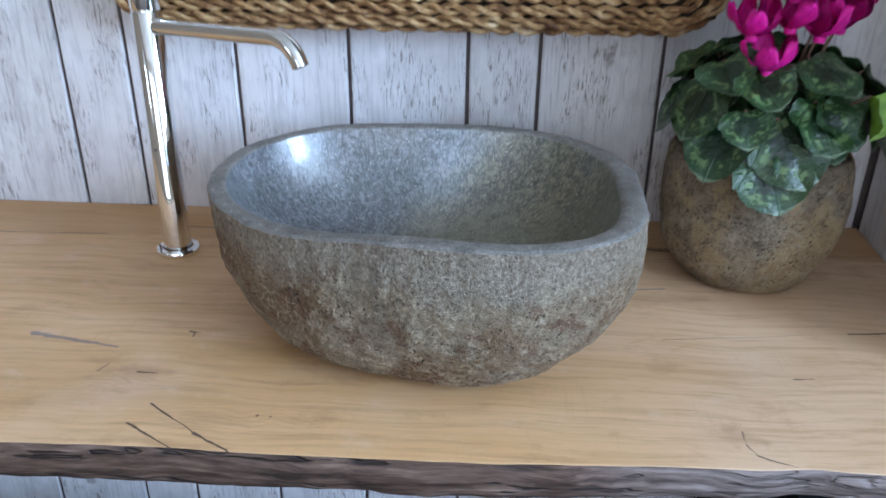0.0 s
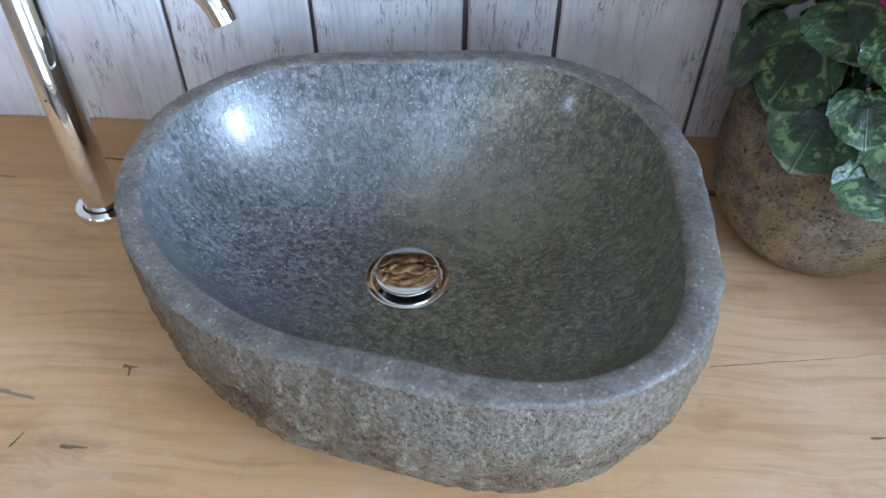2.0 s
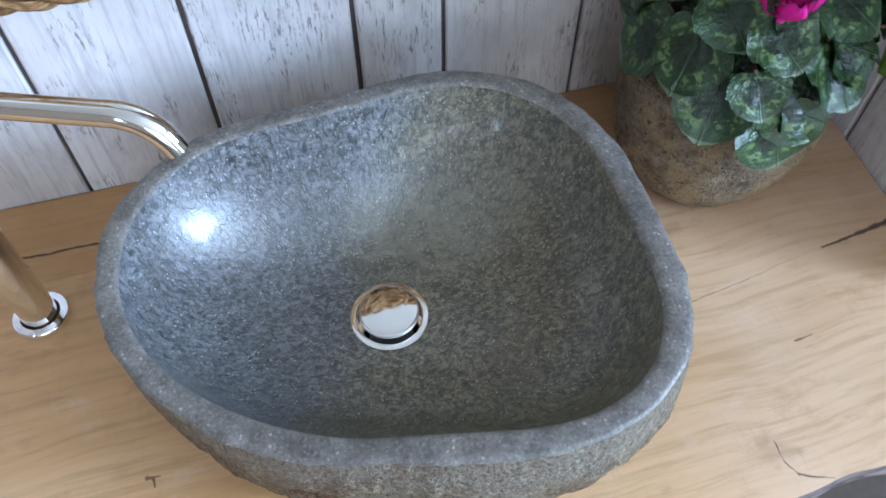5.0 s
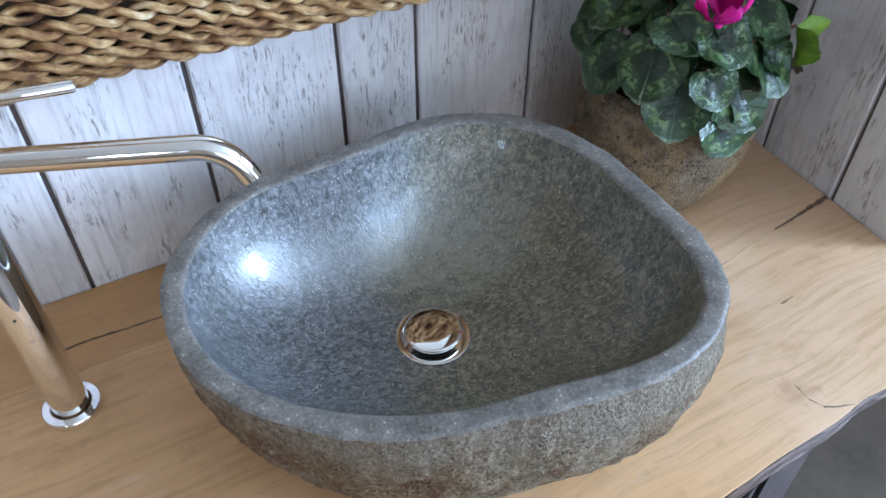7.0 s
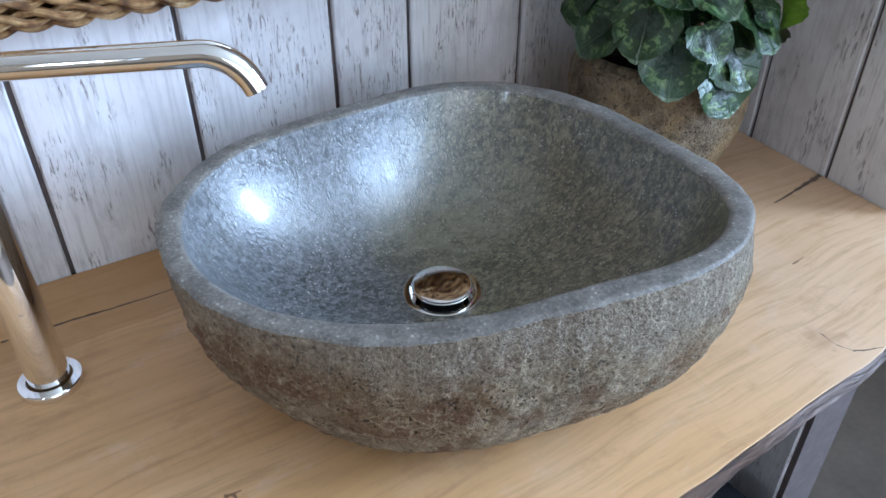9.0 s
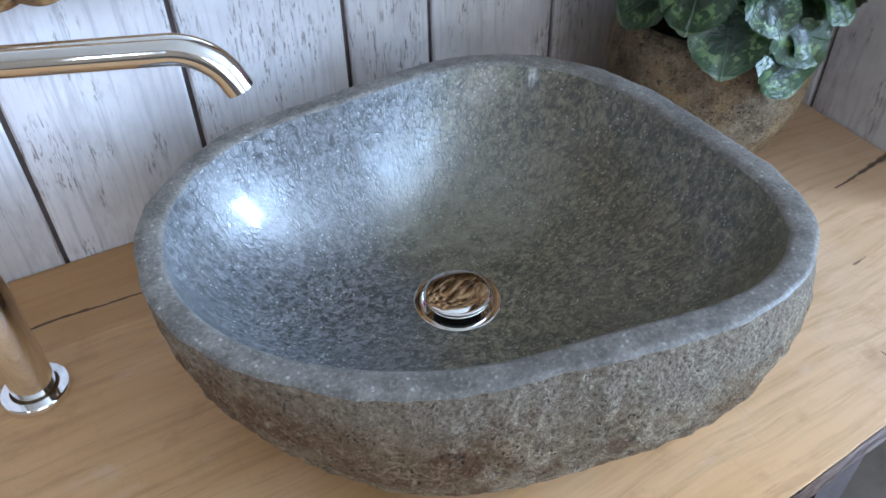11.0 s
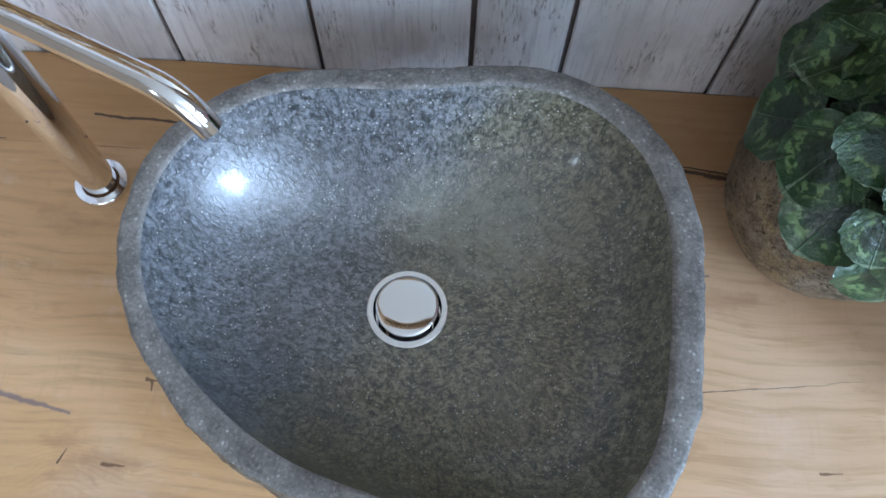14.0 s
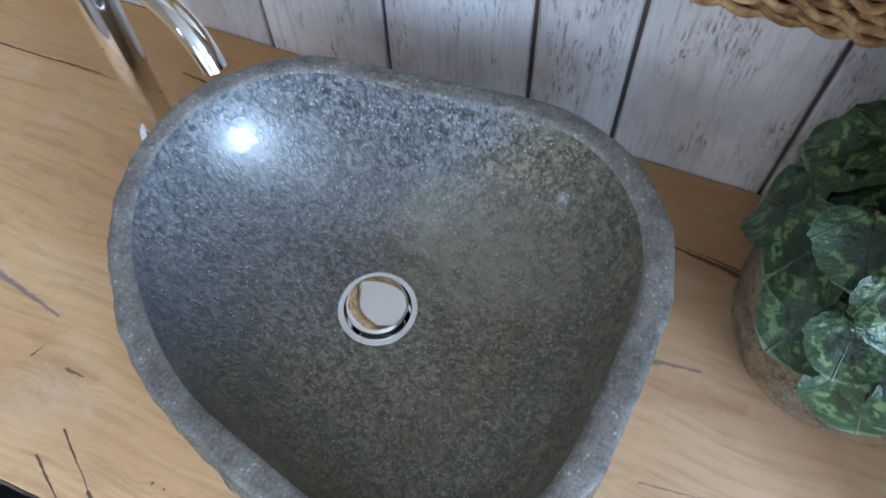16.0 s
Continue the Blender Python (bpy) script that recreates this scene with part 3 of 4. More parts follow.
def window(name, x, y0, y1, z0, z1):
    w = thing(name, "white-painted window with a cross bar in daylight", "window", (x, (y0 + y1) / 2, z0), kind="structure")
    for a, b, c, d in ((y0, y1, z0, z0 + 0.05), (y0, y1, z1 - 0.05, z1), (y0, y0 + 0.05, z0 + 0.05, z1 - 0.05), (y1 - 0.05, y1, z0 + 0.05, z1 - 0.05)):
        bm = bmesh.new()
        box(bm, -0.025, 0.025, a - (y0 + y1) / 2, b - (y0 + y1) / 2, c - z0, d - z0, 0.004)
        part("window_frame", bm, FRAMEPAINT, w)
    bm = bmesh.new()
    box(bm, -0.018, 0.018, -0.02, 0.02, 0.05, z1 - z0 - 0.05, 0.004)
    part("mullion", bm, FRAMEPAINT, w)


window("window_1", EAST + 0.05, WY0, WY1, WZ0, WZ1)
window("window_2", EAST + 0.05, UY0, UY1, UZ0, UZ1)
window("window_3", WEST - 0.06, VY0, VY1, VZ0, VZ1)

# backing of the boarded walls, dark in the joints
block("wall_back", [(WEST, EAST + 0.15, BACK + 0.0035, BACK + 0.16, FLOOR, CEILING)], DARKGAP, "back wall clad with whitewashed boards", "wall")
bm = bmesh.new()
pts = [(side_x(BACK + 0.003) + 0.0035, BACK + 0.003), (side_x(SIDE_END) + 0.0035, SIDE_END), (side_x(SIDE_END) + 0.09, SIDE_END), (side_x(BACK) + 0.09, BACK + 0.003)]
lo = [bm.verts.new((x, y, FLOOR)) for x, y in pts]
hi = [bm.verts.new((x, y, CEILING)) for x, y in pts]
for k in range(4):
    bm.faces.new((lo[k], lo[(k + 1) % 4], hi[(k + 1) % 4], hi[k]))
bm.faces.new(list(reversed(lo)))
bm.faces.new(hi)
bmesh.ops.recalc_face_normals(bm, faces=bm.faces[:])
tagged(part("wall_side", bm, DARKGAP, None, smooth=False), "side wall clad with whitewashed boards", "wall", kind="structure")


def board_mesh(width, height):
    """One cladding board, face towards -y, long edges chamfered and a little uneven."""
    bm = bmesh.new()
    rows, rings = 40, []
    for i in range(rows + 1):
        z = height * i / rows
        a = 0.0009 * noise.noise((z * 9, width * 50, 1.3))
        b = 0.0009 * noise.noise((z * 9, width * 50, 7.9))
        rings.append([(a, 0.012, z), (a, 0.0016, z), (0.0018 + a, 0.0, z), (width - 0.0018 + b, 0.0, z), (width + b, 0.0016, z), (width + b, 0.012, z)])
    loft(bm, rings, cap_first=False, cap_last=False)
    me = bpy.data.meshes.new("board")
    bmesh.ops.recalc_face_normals(bm, faces=bm.faces[:])
    bm.to_mesh(me)
    bm.free()
    me.materials.append(PLANK)
    return me


GAP = 0.0046
SEAMS = [-0.501, -0.417, -0.280, -0.141, 0.003, 0.089, 0.2335, 0.369]
SEAMS = [s - 0.504 * k for k in (3, 2, 1) for s in SEAMS[1:5]] + SEAMS[1:] + [0.500]
SEAMS = [WEST + 0.01] + [s for s in SEAMS if s > WEST + 0.05]
back_wall = bpy.data.objects["wall_back"]
for a, b in zip(SEAMS, SEAMS[1:]):
    ob = new("board", board_mesh(b - a - GAP, CEILING - FLOOR))
    ob.location = (a + GAP / 2, BACK - 0.0015, FLOOR)
    ob.parent = back_wall
side_wall = bpy.data.objects["wall_side"]
turn = math.atan2(-1.0, -PSL)
y = BACK - 0.006
for wide in (0.149, 0.1135, 0.085):
    ob = new("board", board_mesh(wide * math.hypot(1, PSL) - GAP, CEILING - FLOOR))
    ob.matrix_world = Matrix.Translation((side_x(y) - 0.0015, y, FLOOR)) @ Matrix.Rotation(turn, 4, "Z")
    ob.parent = side_wall
    y -= wide


# ---- black platform under the counter ----
platform = thing("display_platform", "low matt black board platform under the counter", "platform", (-0.40, 0.55, FLOOR))
bm = bmesh.new()
box(bm, -0.95, 0.81, -0.36, 0.34, 0.37, 0.40, 0.003)
part("top_board", bm, BLACK, platform)
for xx in (-0.93, -0.05, 0.77):
    bm = bmesh.new()
    box(bm, xx, xx + 0.03, -0.34, 0.32, 0.0, 0.37, 0.002)
    part("leg_panel", bm, BLACK, platform)


# ---- oak counter ----
LEFT_END = -1.25


def front_y(x):
    """The wavy live edge along the front of the counter."""
    rise = min(1.0, max(0.0, (x - 0.02) / 0.20))
    return 0.538 + 0.008 * x + 0.0060 * rise * rise * (3 - 2 * rise) + 0.0034 * noise.noise((x * 6.5, 3.1, 0.0)) + 0.0010 * noise.noise((x * 32, 0.7, 0.0)) + 0.004 * math.exp(-((x - 0.275) / 0.03) ** 2)


def under_z(x):
    return -0.042 + 0.035 * min(0.3, max(0.0, x)) + 0.005 * noise.noise((x * 5.0, 8.2, 0.0)) + 0.002 * noise.noise((x * 26, 5.2, 0.0))


counter = thing("oak_counter", "oiled pale oak slab counter with a dark live front edge", "counter", (0, 0, 0))
JOINT = 0.9145
xs = [LEFT_END + (0.4935 - LEFT_END) * i / 420 for i in range(421)]
bm = bmesh.new()
rings = []
for x in xs:
    e = min(x, side_x(JOINT) - 0.003)
    fy = front_y(x)
    x_front = min(x, side_x(fy) - 0.003)
    top = [(x_front, fy, -0.0010), (x_front, fy + 0.0006, -0.0002), (x_front, fy + 0.0016, 0.0)]
    top += [(min(x, side_x(fy + (JOINT - fy) * k / 6) - 0.003), fy + (JOINT - fy) * k / 6 - (0.0004 if k == 6 else 0), 0.0) for k in (1, 2, 3, 4, 5, 6)]
    rings.append(top + [(e, JOINT - 0.0001, -0.0004), (e, JOINT - 0.0002, under_z(x)), (x_front, fy + 0.012, under_z(x) + 0.001)])
loft(bm, rings, closed=True, cap_first=True, cap_last=True)
bmesh.ops.recalc_face_normals(bm, faces=bm.faces[:])
part("front_plank", bm, OAK, counter)
bm = bmesh.new()
prof = [(JOINT + 0.0002, -0.042), (JOINT + 0.0002, -0.0004), (JOINT + 0.0006, 0.0), (BACK - 0.003, 0.0), (BACK - 0.003, -0.042)]
loft(bm, [[(LEFT_END if s == 0 else side_x(yy) - 0.003, yy, zz) for yy, zz in prof] for s in (0, 1)], cap_first=True, cap_last=True)
bmesh.ops.recalc_face_normals(bm, faces=bm.faces[:])
part("back_plank", bm, OAK, counter, "narrow redder oak plank along the wall")
bm = bmesh.new()
rings = []
for x in xs:
    fy, uz = front_y(x), under_z(x)
    col = []
    for k in range(13):
        f = k / 12
        z = -0.0004 + (uz + 0.0002) * f
        belly = -0.0035 * math.sin(math.pi * f) + 0.010 * f * f
        rough = 0.0030 * noise.noise((x * 14, z * 190, 2.0)) + 0.0012 * noise.noise((x * 70, z * 420, 4.0))
        col.append((min(x, side_x(fy) - 0.003), fy - 0.0006 + belly + rough * min(1.0, 6 * f + 0.15), z))
    rings.append(col)
loft(bm, rings, closed=False)
part("live_edge", bm, LIVE, counter, "rough dark brown bark-stripped live edge")
for xx in (-1.0, 0.36):
    bm = bmesh.new()
    box(bm, xx, xx + 0.05, 0.72, 0.99, -0.45, -0.044, 0.003)
    part("support", bm, BLACK, counter, "black upright support panel")


# ---- stone basin ----
CX, CY = -0.0280, 0.7495
OUTER = (0.1882, 0.0098, 0.0118, 0.0176, -0.0083, -0.0097, 0.0068, -0.0071, -0.0014, -0.0012, 0.0004, 0.0001, 0.0001)
INNER = (0.1692, 0.0080, 0.0118, 0.0171, -0.0088, -0.0104, 0.0066, -0.0073, -0.0017, -0.0014, 0.0008, 0.0004, 0.0008)
RIM = (0.1426, 0.0030, 0.0007, -0.0053, -0.0043)
DX, DY, DZ = -0.0335, 0.7630, 0.042           # the drain in the bowl's floor
basin = thing("stone_basin", "hollowed grey river-stone basin, rough outside, polished inside", "basin", (CX, CY, 0))
NA = 600


def wobble(a, d, z):
    """Uneven skin of the natural stone."""
    p = Vector((math.cos(a) * d, math.sin(a) * d, z))
    return 0.0035 * noise.noise(p * 14) + 0.0020 * noise.noise(p * 45 + Vector((3, 1, 2))) + 0.0019 * noise.noise(p * 105) + 0.0009 * noise.noise(p * 230)


def chip(a):
    return 0.0018 * noise.noise((math.cos(a) * 6, math.sin(a) * 6, 4.0)) + 0.0007 * noise.noise((math.cos(a) * 22, math.sin(a) * 22, 9.0))


ANG = [2 * math.pi * k / NA for k in range(NA)]
BASE = 0.307
bm = bmesh.new()
rings = []
for i in range(110):
    s = i / 109
    grow = math.sin(s * math.pi / 2) ** 0.72
    lift = (1 - math.cos(s * math.pi / 2)) ** 1.055
    r = []
    for a in ANG:
        f = BASE + (1 - BASE) * grow
        base_d = series(OUTER, a) * f
        d = base_d * (1 + (0.003 - 0.057 * math.sin(a)) * math.sin(math.pi * lift)) + wobble(a, base_d, lift * 0.14) * (0.35 + 0.65 * min(1, 4 * (1 - s))) * min(1, 6 * s + 0.1) + chip(a) * s ** 4
        zz = lift * (series(RIM, a) - 0.0020)
        r.append((d * math.cos(a) - 0.032 * (1 - f), d * math.sin(a) - 0.054 * (1 - f), zz))
    rings.append(r)
edge_ring = rings[-1]
loft(bm, rings, cap_first=True)
part("outer_shell", bm, STONE, basin, "rough pitted grey and rust-brown natural stone skin")
bm = bmesh.new()
rings = [edge_ring]
for w, dz in ((0.10, -0.0007), (0.2, -0.0002), (0.4, 0.0), (0.6, 0.0), (0.8, -0.0001), (0.92, -0.0008), (1.0, -0.0022)):
    r = []
    for k, a in enumerate(ANG):
        ex, ey, _ = edge_ring[k]
        ix, iy = series(INNER, a) * math.cos(a), series(INNER, a) * math.sin(a)
        r.append((ex + (ix - ex) * w, ey + (iy - ey) * w, series(RIM, a) + dz + 0.0005 * noise.noise((ex * 60, ey * 60, w))))
    rings.append(r)
inner_ring = rings[-1]
loft(bm, rings)
part("rim", bm, HONED, basin, "honed matt grey stone rim")
bm = bmesh.new()
rings = []
for i in range(90):
    w = 1 - (i / 89) ** 1.5
    r = []
    for k, a in enumerate(ANG):
        ex, ey, ez = inner_ring[k]
        hx, hy = DX - CX + 0.0300 * math.cos(a), DY - CY + 0.0300 * math.sin(a)
        r.append((hx + (ex - hx) * w, hy + (ey - hy) * w, DZ + (ez - DZ) * (0.04 * w + 0.76 * w ** 3.0 + 0.20 * w ** 16)))
    rings.append(r)
rings.append([(DX - CX + 0.0285 * math.cos(a), DY - CY + 0.0285 * math.sin(a), DZ - 0.006) for a in ANG])
loft(bm, rings)
part("bowl", bm, POLISHED, basin, "polished dark grey-green speckled stone bowl")

# ---- pop-up drain ----
drain = thing("basin_drain", "chrome pop-up drain with a raised round cap", "drain", (DX, DY, DZ))
bm = bmesh.new()
lathe(bm, 0, 0, [(0.0275, -0.008), (0.0322, -0.0005), (0.0325, 0.0008), (0.0322, 0.0018), (0.0317, 0.0021), (0.0312, 0.0021), (0.0273, 0.0019), (0.0270, 0.0016), (0.0268, -0.001), (0.0262, -0.014), (0.0150, -0.0145)], 64)
part("flange", bm, CHROME, drain)
bm = bmesh.new()
lathe(bm, 0, 0, [(0.0175, -0.0144), (0.0175, 0.0048)], 48, cap_first=True)
part("neck", bm, RUBBER, drain, "dark rubber-sealed neck")
bm = bmesh.new()
lathe(bm, 0, 0, [(0.0175, 0.0048), (0.0238, 0.0054), (0.0248, 0.0062), (0.0250, 0.0078), (0.0247, 0.0090), (0.0238, 0.0096), (0.0226, 0.0098), (0.012, 0.00985), (0.001, 0.00985)], 64, cap_last=True)
part("cap", bm, CHROME, drain, "mirror-polished round chrome cap")

# ---- tall tap ----
TX, TY = -0.3225, 0.8745
tap = thing("basin_tap", "tall polished chrome tap with a long bent spout", "tap", (TX, TY, 0))
bm = bmesh.new()
lathe(bm, 0, 0, [(0.0235, 0.0), (0.0240, 0.0012), (0.0240, 0.0060), (0.0230, 0.0072), (0.0170, 0.0074)], 64)
part("base_ring", bm, CHROME, tap)
bm = bmesh.new()
lathe(bm, 0, 0, [(0.0152, 0.0070), (0.0152, 0.2660), (0.0147, 0.2668), (0.0136, 0.2670)], 64)
part("column", bm, CHROME, tap)
bm = bmesh.new()
lathe(bm, 0, 0, [(0.0136, 0.2670), (0.0136, 0.2682), (0.0147, 0.2684), (0.0152, 0.2692), (0.0152, 0.3140), (0.0145, 0.3152), (0.001, 0.3156)], 64, cap_last=True)
handle = part("handle", bm, CHROME, tap)
bm = bmesh.new()
tube(bm, [(0.012, -0.002, 0.291), (0.050, -0.009, 0.291), (0.090, -0.0165, 0.291), (0.0912, -0.0167, 0.291)], lambda i: 0.0042 if i < 3 else 0.0034, 20)
part("lever", bm, CHROME, handle, "thin straight chrome lever")
bm = bmesh.new()
sd = Vector((0.175, -0.074, 0)).normalized()
line = [sd * d + Vector((0, 0, 0.2525)) for d in (0.012, 0.04, 0.08, 0.12, 0.156)]
R = 0.034
for k in range(1, 17):
    a = radians(66) * k / 16
    line.append(sd * (0.156 + R * math.sin(a)) + Vector((0, 0, 0.2525 - R * (1 - math.cos(a)))))
tip = line[-1] + (sd * math.cos(radians(66)) - Vector((0, 0, math.sin(radians(66))))) * 0.006
line.append(tip)
vs = tube(bm, line, 0.0086, 28, caps=False)
back = line[-1] - (line[-1] - line[-2]).normalized() * 0.006
inner = [bm.verts.new(line[-1] + (v.co - line[-1]) * 0.84) for v in vs[-1]]
deep = [bm.verts.new(back + (v.co - line[-1]) * 0.84) for v in vs[-1]]
for k in range(28):
    j = (k + 1) % 28
    bm.faces.new((vs[-1][k], vs[-1][j], inner[j], inner[k]))
    bm.faces.new((inner[k], inner[j], deep[j], deep[k]))
bm.faces.new(deep)
part("spout", bm, CHROME, tap)
bm = bmesh.new()
m = Matrix.Translation((-0.0035, -0.0148, 0.125)) @ Matrix.Rotation(radians(90), 4, "X")
bmesh.ops.create_cone(bm, cap_ends=True, segments=16, radius1=0.0011, radius2=0.0011, depth=0.0012, matrix=m)
part("grub_screw", bm, RUBBER, tap)
tap.rotation_euler = (radians(-1.3), 0, 0)          # it leans a little to the wall


# ---- mirror in a woven border ----
MX0, MX1, MZ0, MZ1 = -0.405, 0.286, 0.244, 1.32
mirror = thing("woven_mirror", "wall mirror in a thick twisted brown seagrass border", "mirror", ((MX0 + MX1) / 2, BACK, MZ0))


def round_rect(x0, x1, z0, z1, r, step):
    """Points along a rectangle with rounded corners, evenly spaced."""
    pts = []
    for cx, cz, a0 in ((x1 - r, z0 + r, -90), (x1 - r, z1 - r, 0), (x0 + r, z1 - r, 90), (x0 + r, z0 + r, 180)):
        pts += [Vector((cx + r * math.cos(radians(a0 + 7.5 * k)), 0, cz + r * math.sin(radians(a0 + 7.5 * k)))) for k in range(13)]
    pts.append(pts[0])
    out, left = [], 0.0
    for p, q in zip(pts, pts[1:]):
        length = (q - p).length
        d = left
        while d < length:
            out.append(p.lerp(q, d / length))
            d += step
        left = d - length
    return out


def rope(name, inset, depth, thick, pitch, phase):
    """One twisted two-strand rope that runs round the border."""
    path = round_rect(MX0 + inset, MX1 - inset, MZ0 + inset, MZ1 - inset, max(0.02, 0.065 - inset * 0.5), 0.0032)
    n = len(path)
    cx, cz = (MX0 + MX1) / 2, MZ0
    bm = bmesh.new()
    turns = round(n * 0.0032 / pitch)
    for s in range(2):
        pts = []
        for i in range(n + 1):
            p, q = path[i % n], path[(i + 1) % n]
            d = (q - p).normalized()
            out = Vector((d.z, 0, -d.x))
            a = 2 * math.pi * turns * i / n + s * math.pi + phase
            w = thick * (0.52 + 0.10 * noise.noise((i * 0.02, s * 5.0, inset * 90)))
            jitter = 0.0022 * noise.noise((i * 0.05, s * 3.0 + inset * 70, depth * 80))
            pts.append(p + out * (math.cos(a) * w + jitter) + Vector((-cx, -depth + math.sin(a) * w * 0.9 + jitter, -cz)))
        tube(bm, pts, lambda i: thick * (0.43 + 0.09 * noise.noise((i * 0.06, s * 9.0, inset * 50))), 10, caps=False,
             uv=lambda a, b: (a * 0.0032 * 8, b / 10))
    return part(name, bm, ROPE, mirror)


random.seed(4)
for k, (inset, depth) in enumerate(((0.004, 0.012), (0.002, 0.026), (0.001, 0.040), (0.002, 0.054), (0.009, 0.065), (0.022, 0.069), (0.036, 0.071),
                                    (0.050, 0.072), (0.064, 0.072), (0.078, 0.071), (0.092, 0.069), (0.105, 0.063), (0.115, 0.052), (0.121, 0.038))):
    rope("rope", inset, depth, 0.0078, random.uniform(0.040, 0.054), random.uniform(0, 6.28))
bm = bmesh.new()
w2 = (MX1 - MX0) / 2
for b in ((-w2 + 0.012, w2 - 0.012, -0.056, -0.004, 0.012, 0.114), (-w2 + 0.012, w2 - 0.012, -0.056, -0.004, MZ1 - MZ0 - 0.114, MZ1 - MZ0 - 0.012),
          (-w2 + 0.012, -w2 + 0.114, -0.056, -0.004, 0.114, MZ1 - MZ0 - 0.114), (w2 - 0.114, w2 - 0.012, -0.056, -0.004, 0.114, MZ1 - MZ0 - 0.114)):
    box(bm, *b, 0.008)
part("core", bm, make_plain("dark_wood_core", (0.05, 0.028, 0.014), 0.8, scale=50, vary=0.3), mirror, "dark wooden core behind the weave")
bm = bmesh.new()
box(bm, -w2 + 0.114, w2 - 0.114, -0.026, -0.020, 0.114, MZ1 - MZ0 - 0.114)
part("mirror_glass", bm, MIRROR, mirror, "silvered mirror glass", smooth=False)


# ---- plant in a stone pot ----
QX, QY = 0.313, 0.877
pot = thing("stone_plant_pot", "round river-stone pot, brown and pale grey, rough", "plant pot", (QX, QY, 0))
bm = bmesh.new()
rings = []
PROFILE = [(0.052, 0.0), (0.062, 0.004), (0.070, 0.014), (0.080, 0.030), (0.088, 0.052), (0.0925, 0.076), (0.0935, 0.098), (0.0915, 0.120), (0.089, 0.138), (0.084, 0.146), (0.079, 0.147), (0.075, 0.142), (0.073, 0.125)]
fine = []
for (r0, z0), (r1, z1) in zip(PROFILE, PROFILE[1:]):
    fine += [(r0 + (r1 - r0) * k / 4, z0 + (z1 - z0) * k / 4) for k in range(4)]
for r0, z0 in fine:
    row = []
    for k in range(200):
        a = 2 * math.pi * k / 200
        p = Vector((math.cos(a) * r0, math.sin(a) * r0, z0))
        d = r0 * (1 + 0.018 * math.cos(2 * a + 0.6)) + (0.003 * noise.noise(p * 16) + 0.0018 * noise.noise(p * 50) + 0.0008 * noise.noise(p * 170)) * min(1, z0 * 60 + 0.1)
        row.append((d * math.cos(a), d * math.sin(a), z0))
    rings.append(row)
loft(bm, rings[:34], cap_first=True)
part("pot_body", bm, POTSTONE, pot)
bm = bmesh.new()
loft(bm, rings[33:])
part("pot_rim", bm, POTSTONE, pot, "rounded rough stone lip")

plant = thing("cyclamen", "magenta-flowering cyclamen with marbled green leaves", "plant", (QX, QY, 0.128))
bm = bmesh.new()
vs = lathe(bm, 0, 0, [(0.0725, 0.0), (0.05, 0.006), (0.025, 0.009), (0.002, 0.010)], 40, cap_last=True)
for v in bm.verts:
    v.co.z += 0.003 * noise.noise(v.co * 70)
part("soil", bm, SOIL, plant, "dark potting soil")


def leaf_mesh(width, length, fold, droop, ruffle, seed):
    """A heart-shaped blade: notch at the stalk, folded on the midrib, drooping tip, wavy toothed edge."""
    bm = bmesh.new()
    layer = bm.loops.layers.uv.verify()
    na, nr = 44, 7
    grid = []
    for i in range(nr + 1):
        f = i / nr
        row = []
        for k in range(na + 1):
            a = -math.pi + 2 * math.pi * k / na
            c = abs(a) / math.pi                       # 0 at the tip, 1 at the notch
            r = 0.56 - 0.05 * math.sin(c * math.pi) ** 2 * (1 if c < 0.5 else 0.2)
            r *= 1 - 0.80 * max(0.0, (c - 0.80) / 0.20) ** 1.6
            r += 0.010 * math.sin(a * 17) + 0.06 * max(0.0, 1 - c / 0.16) ** 1.5
            x, yy = r * math.sin(a) * f, 0.42 + r * math.cos(a) * f
            yy = yy - 0.42 * (1 - f) * 0.9              # rays meet at the stalk
            row.append((x, yy))
        grid.append(row)

    def shape(x, yy, f):
        z = fold * abs(x) ** 1.25 - droop * max(0.0, yy) ** 2
        z += ruffle * f * f * math.sin(5 * math.atan2(x, yy - 0.3) + seed) + 0.35 * ruffle * noise.noise((x * 4, yy * 4, seed))
        return Vector((x * width, yy * length, z * width))

    for under in (0, 1):
        drop = Vector((0, 0, -0.0007 * under))
        hub = bm.verts.new(shape(0, 0.042, 0) + drop)
        vs = [[bm.verts.new(shape(x, yy, i / nr) + drop * (1 if i < nr else 0.4)) for x, yy in row] for i, row in enumerate(grid) if i]
        for i in range(nr):
            for k in range(na):
                if i == 0:
                    quad, uvs = (hub, vs[0][k + 1], vs[0][k]), ((0, 0.042), grid[1][k + 1], grid[1][k])
                else:
                    quad = (vs[i - 1][k], vs[i - 1][k + 1], vs[i][k + 1], vs[i][k])
                    uvs = (grid[i][k], grid[i][k + 1], grid[i + 1][k + 1], grid[i + 1][k])
                if under == (0 if i else 1):
                    quad, uvs = quad[::-1], uvs[::-1]
                fc = bm.faces.new(quad)
                for lp, t2 in zip(fc.loops, uvs):
                    lp[layer].uv = t2
    return bm


PC = Vector((0.0, 0.0, 0.037))                 # middle of the crown above the soil
PA = Vector((0.104, 0.098, 0.096))


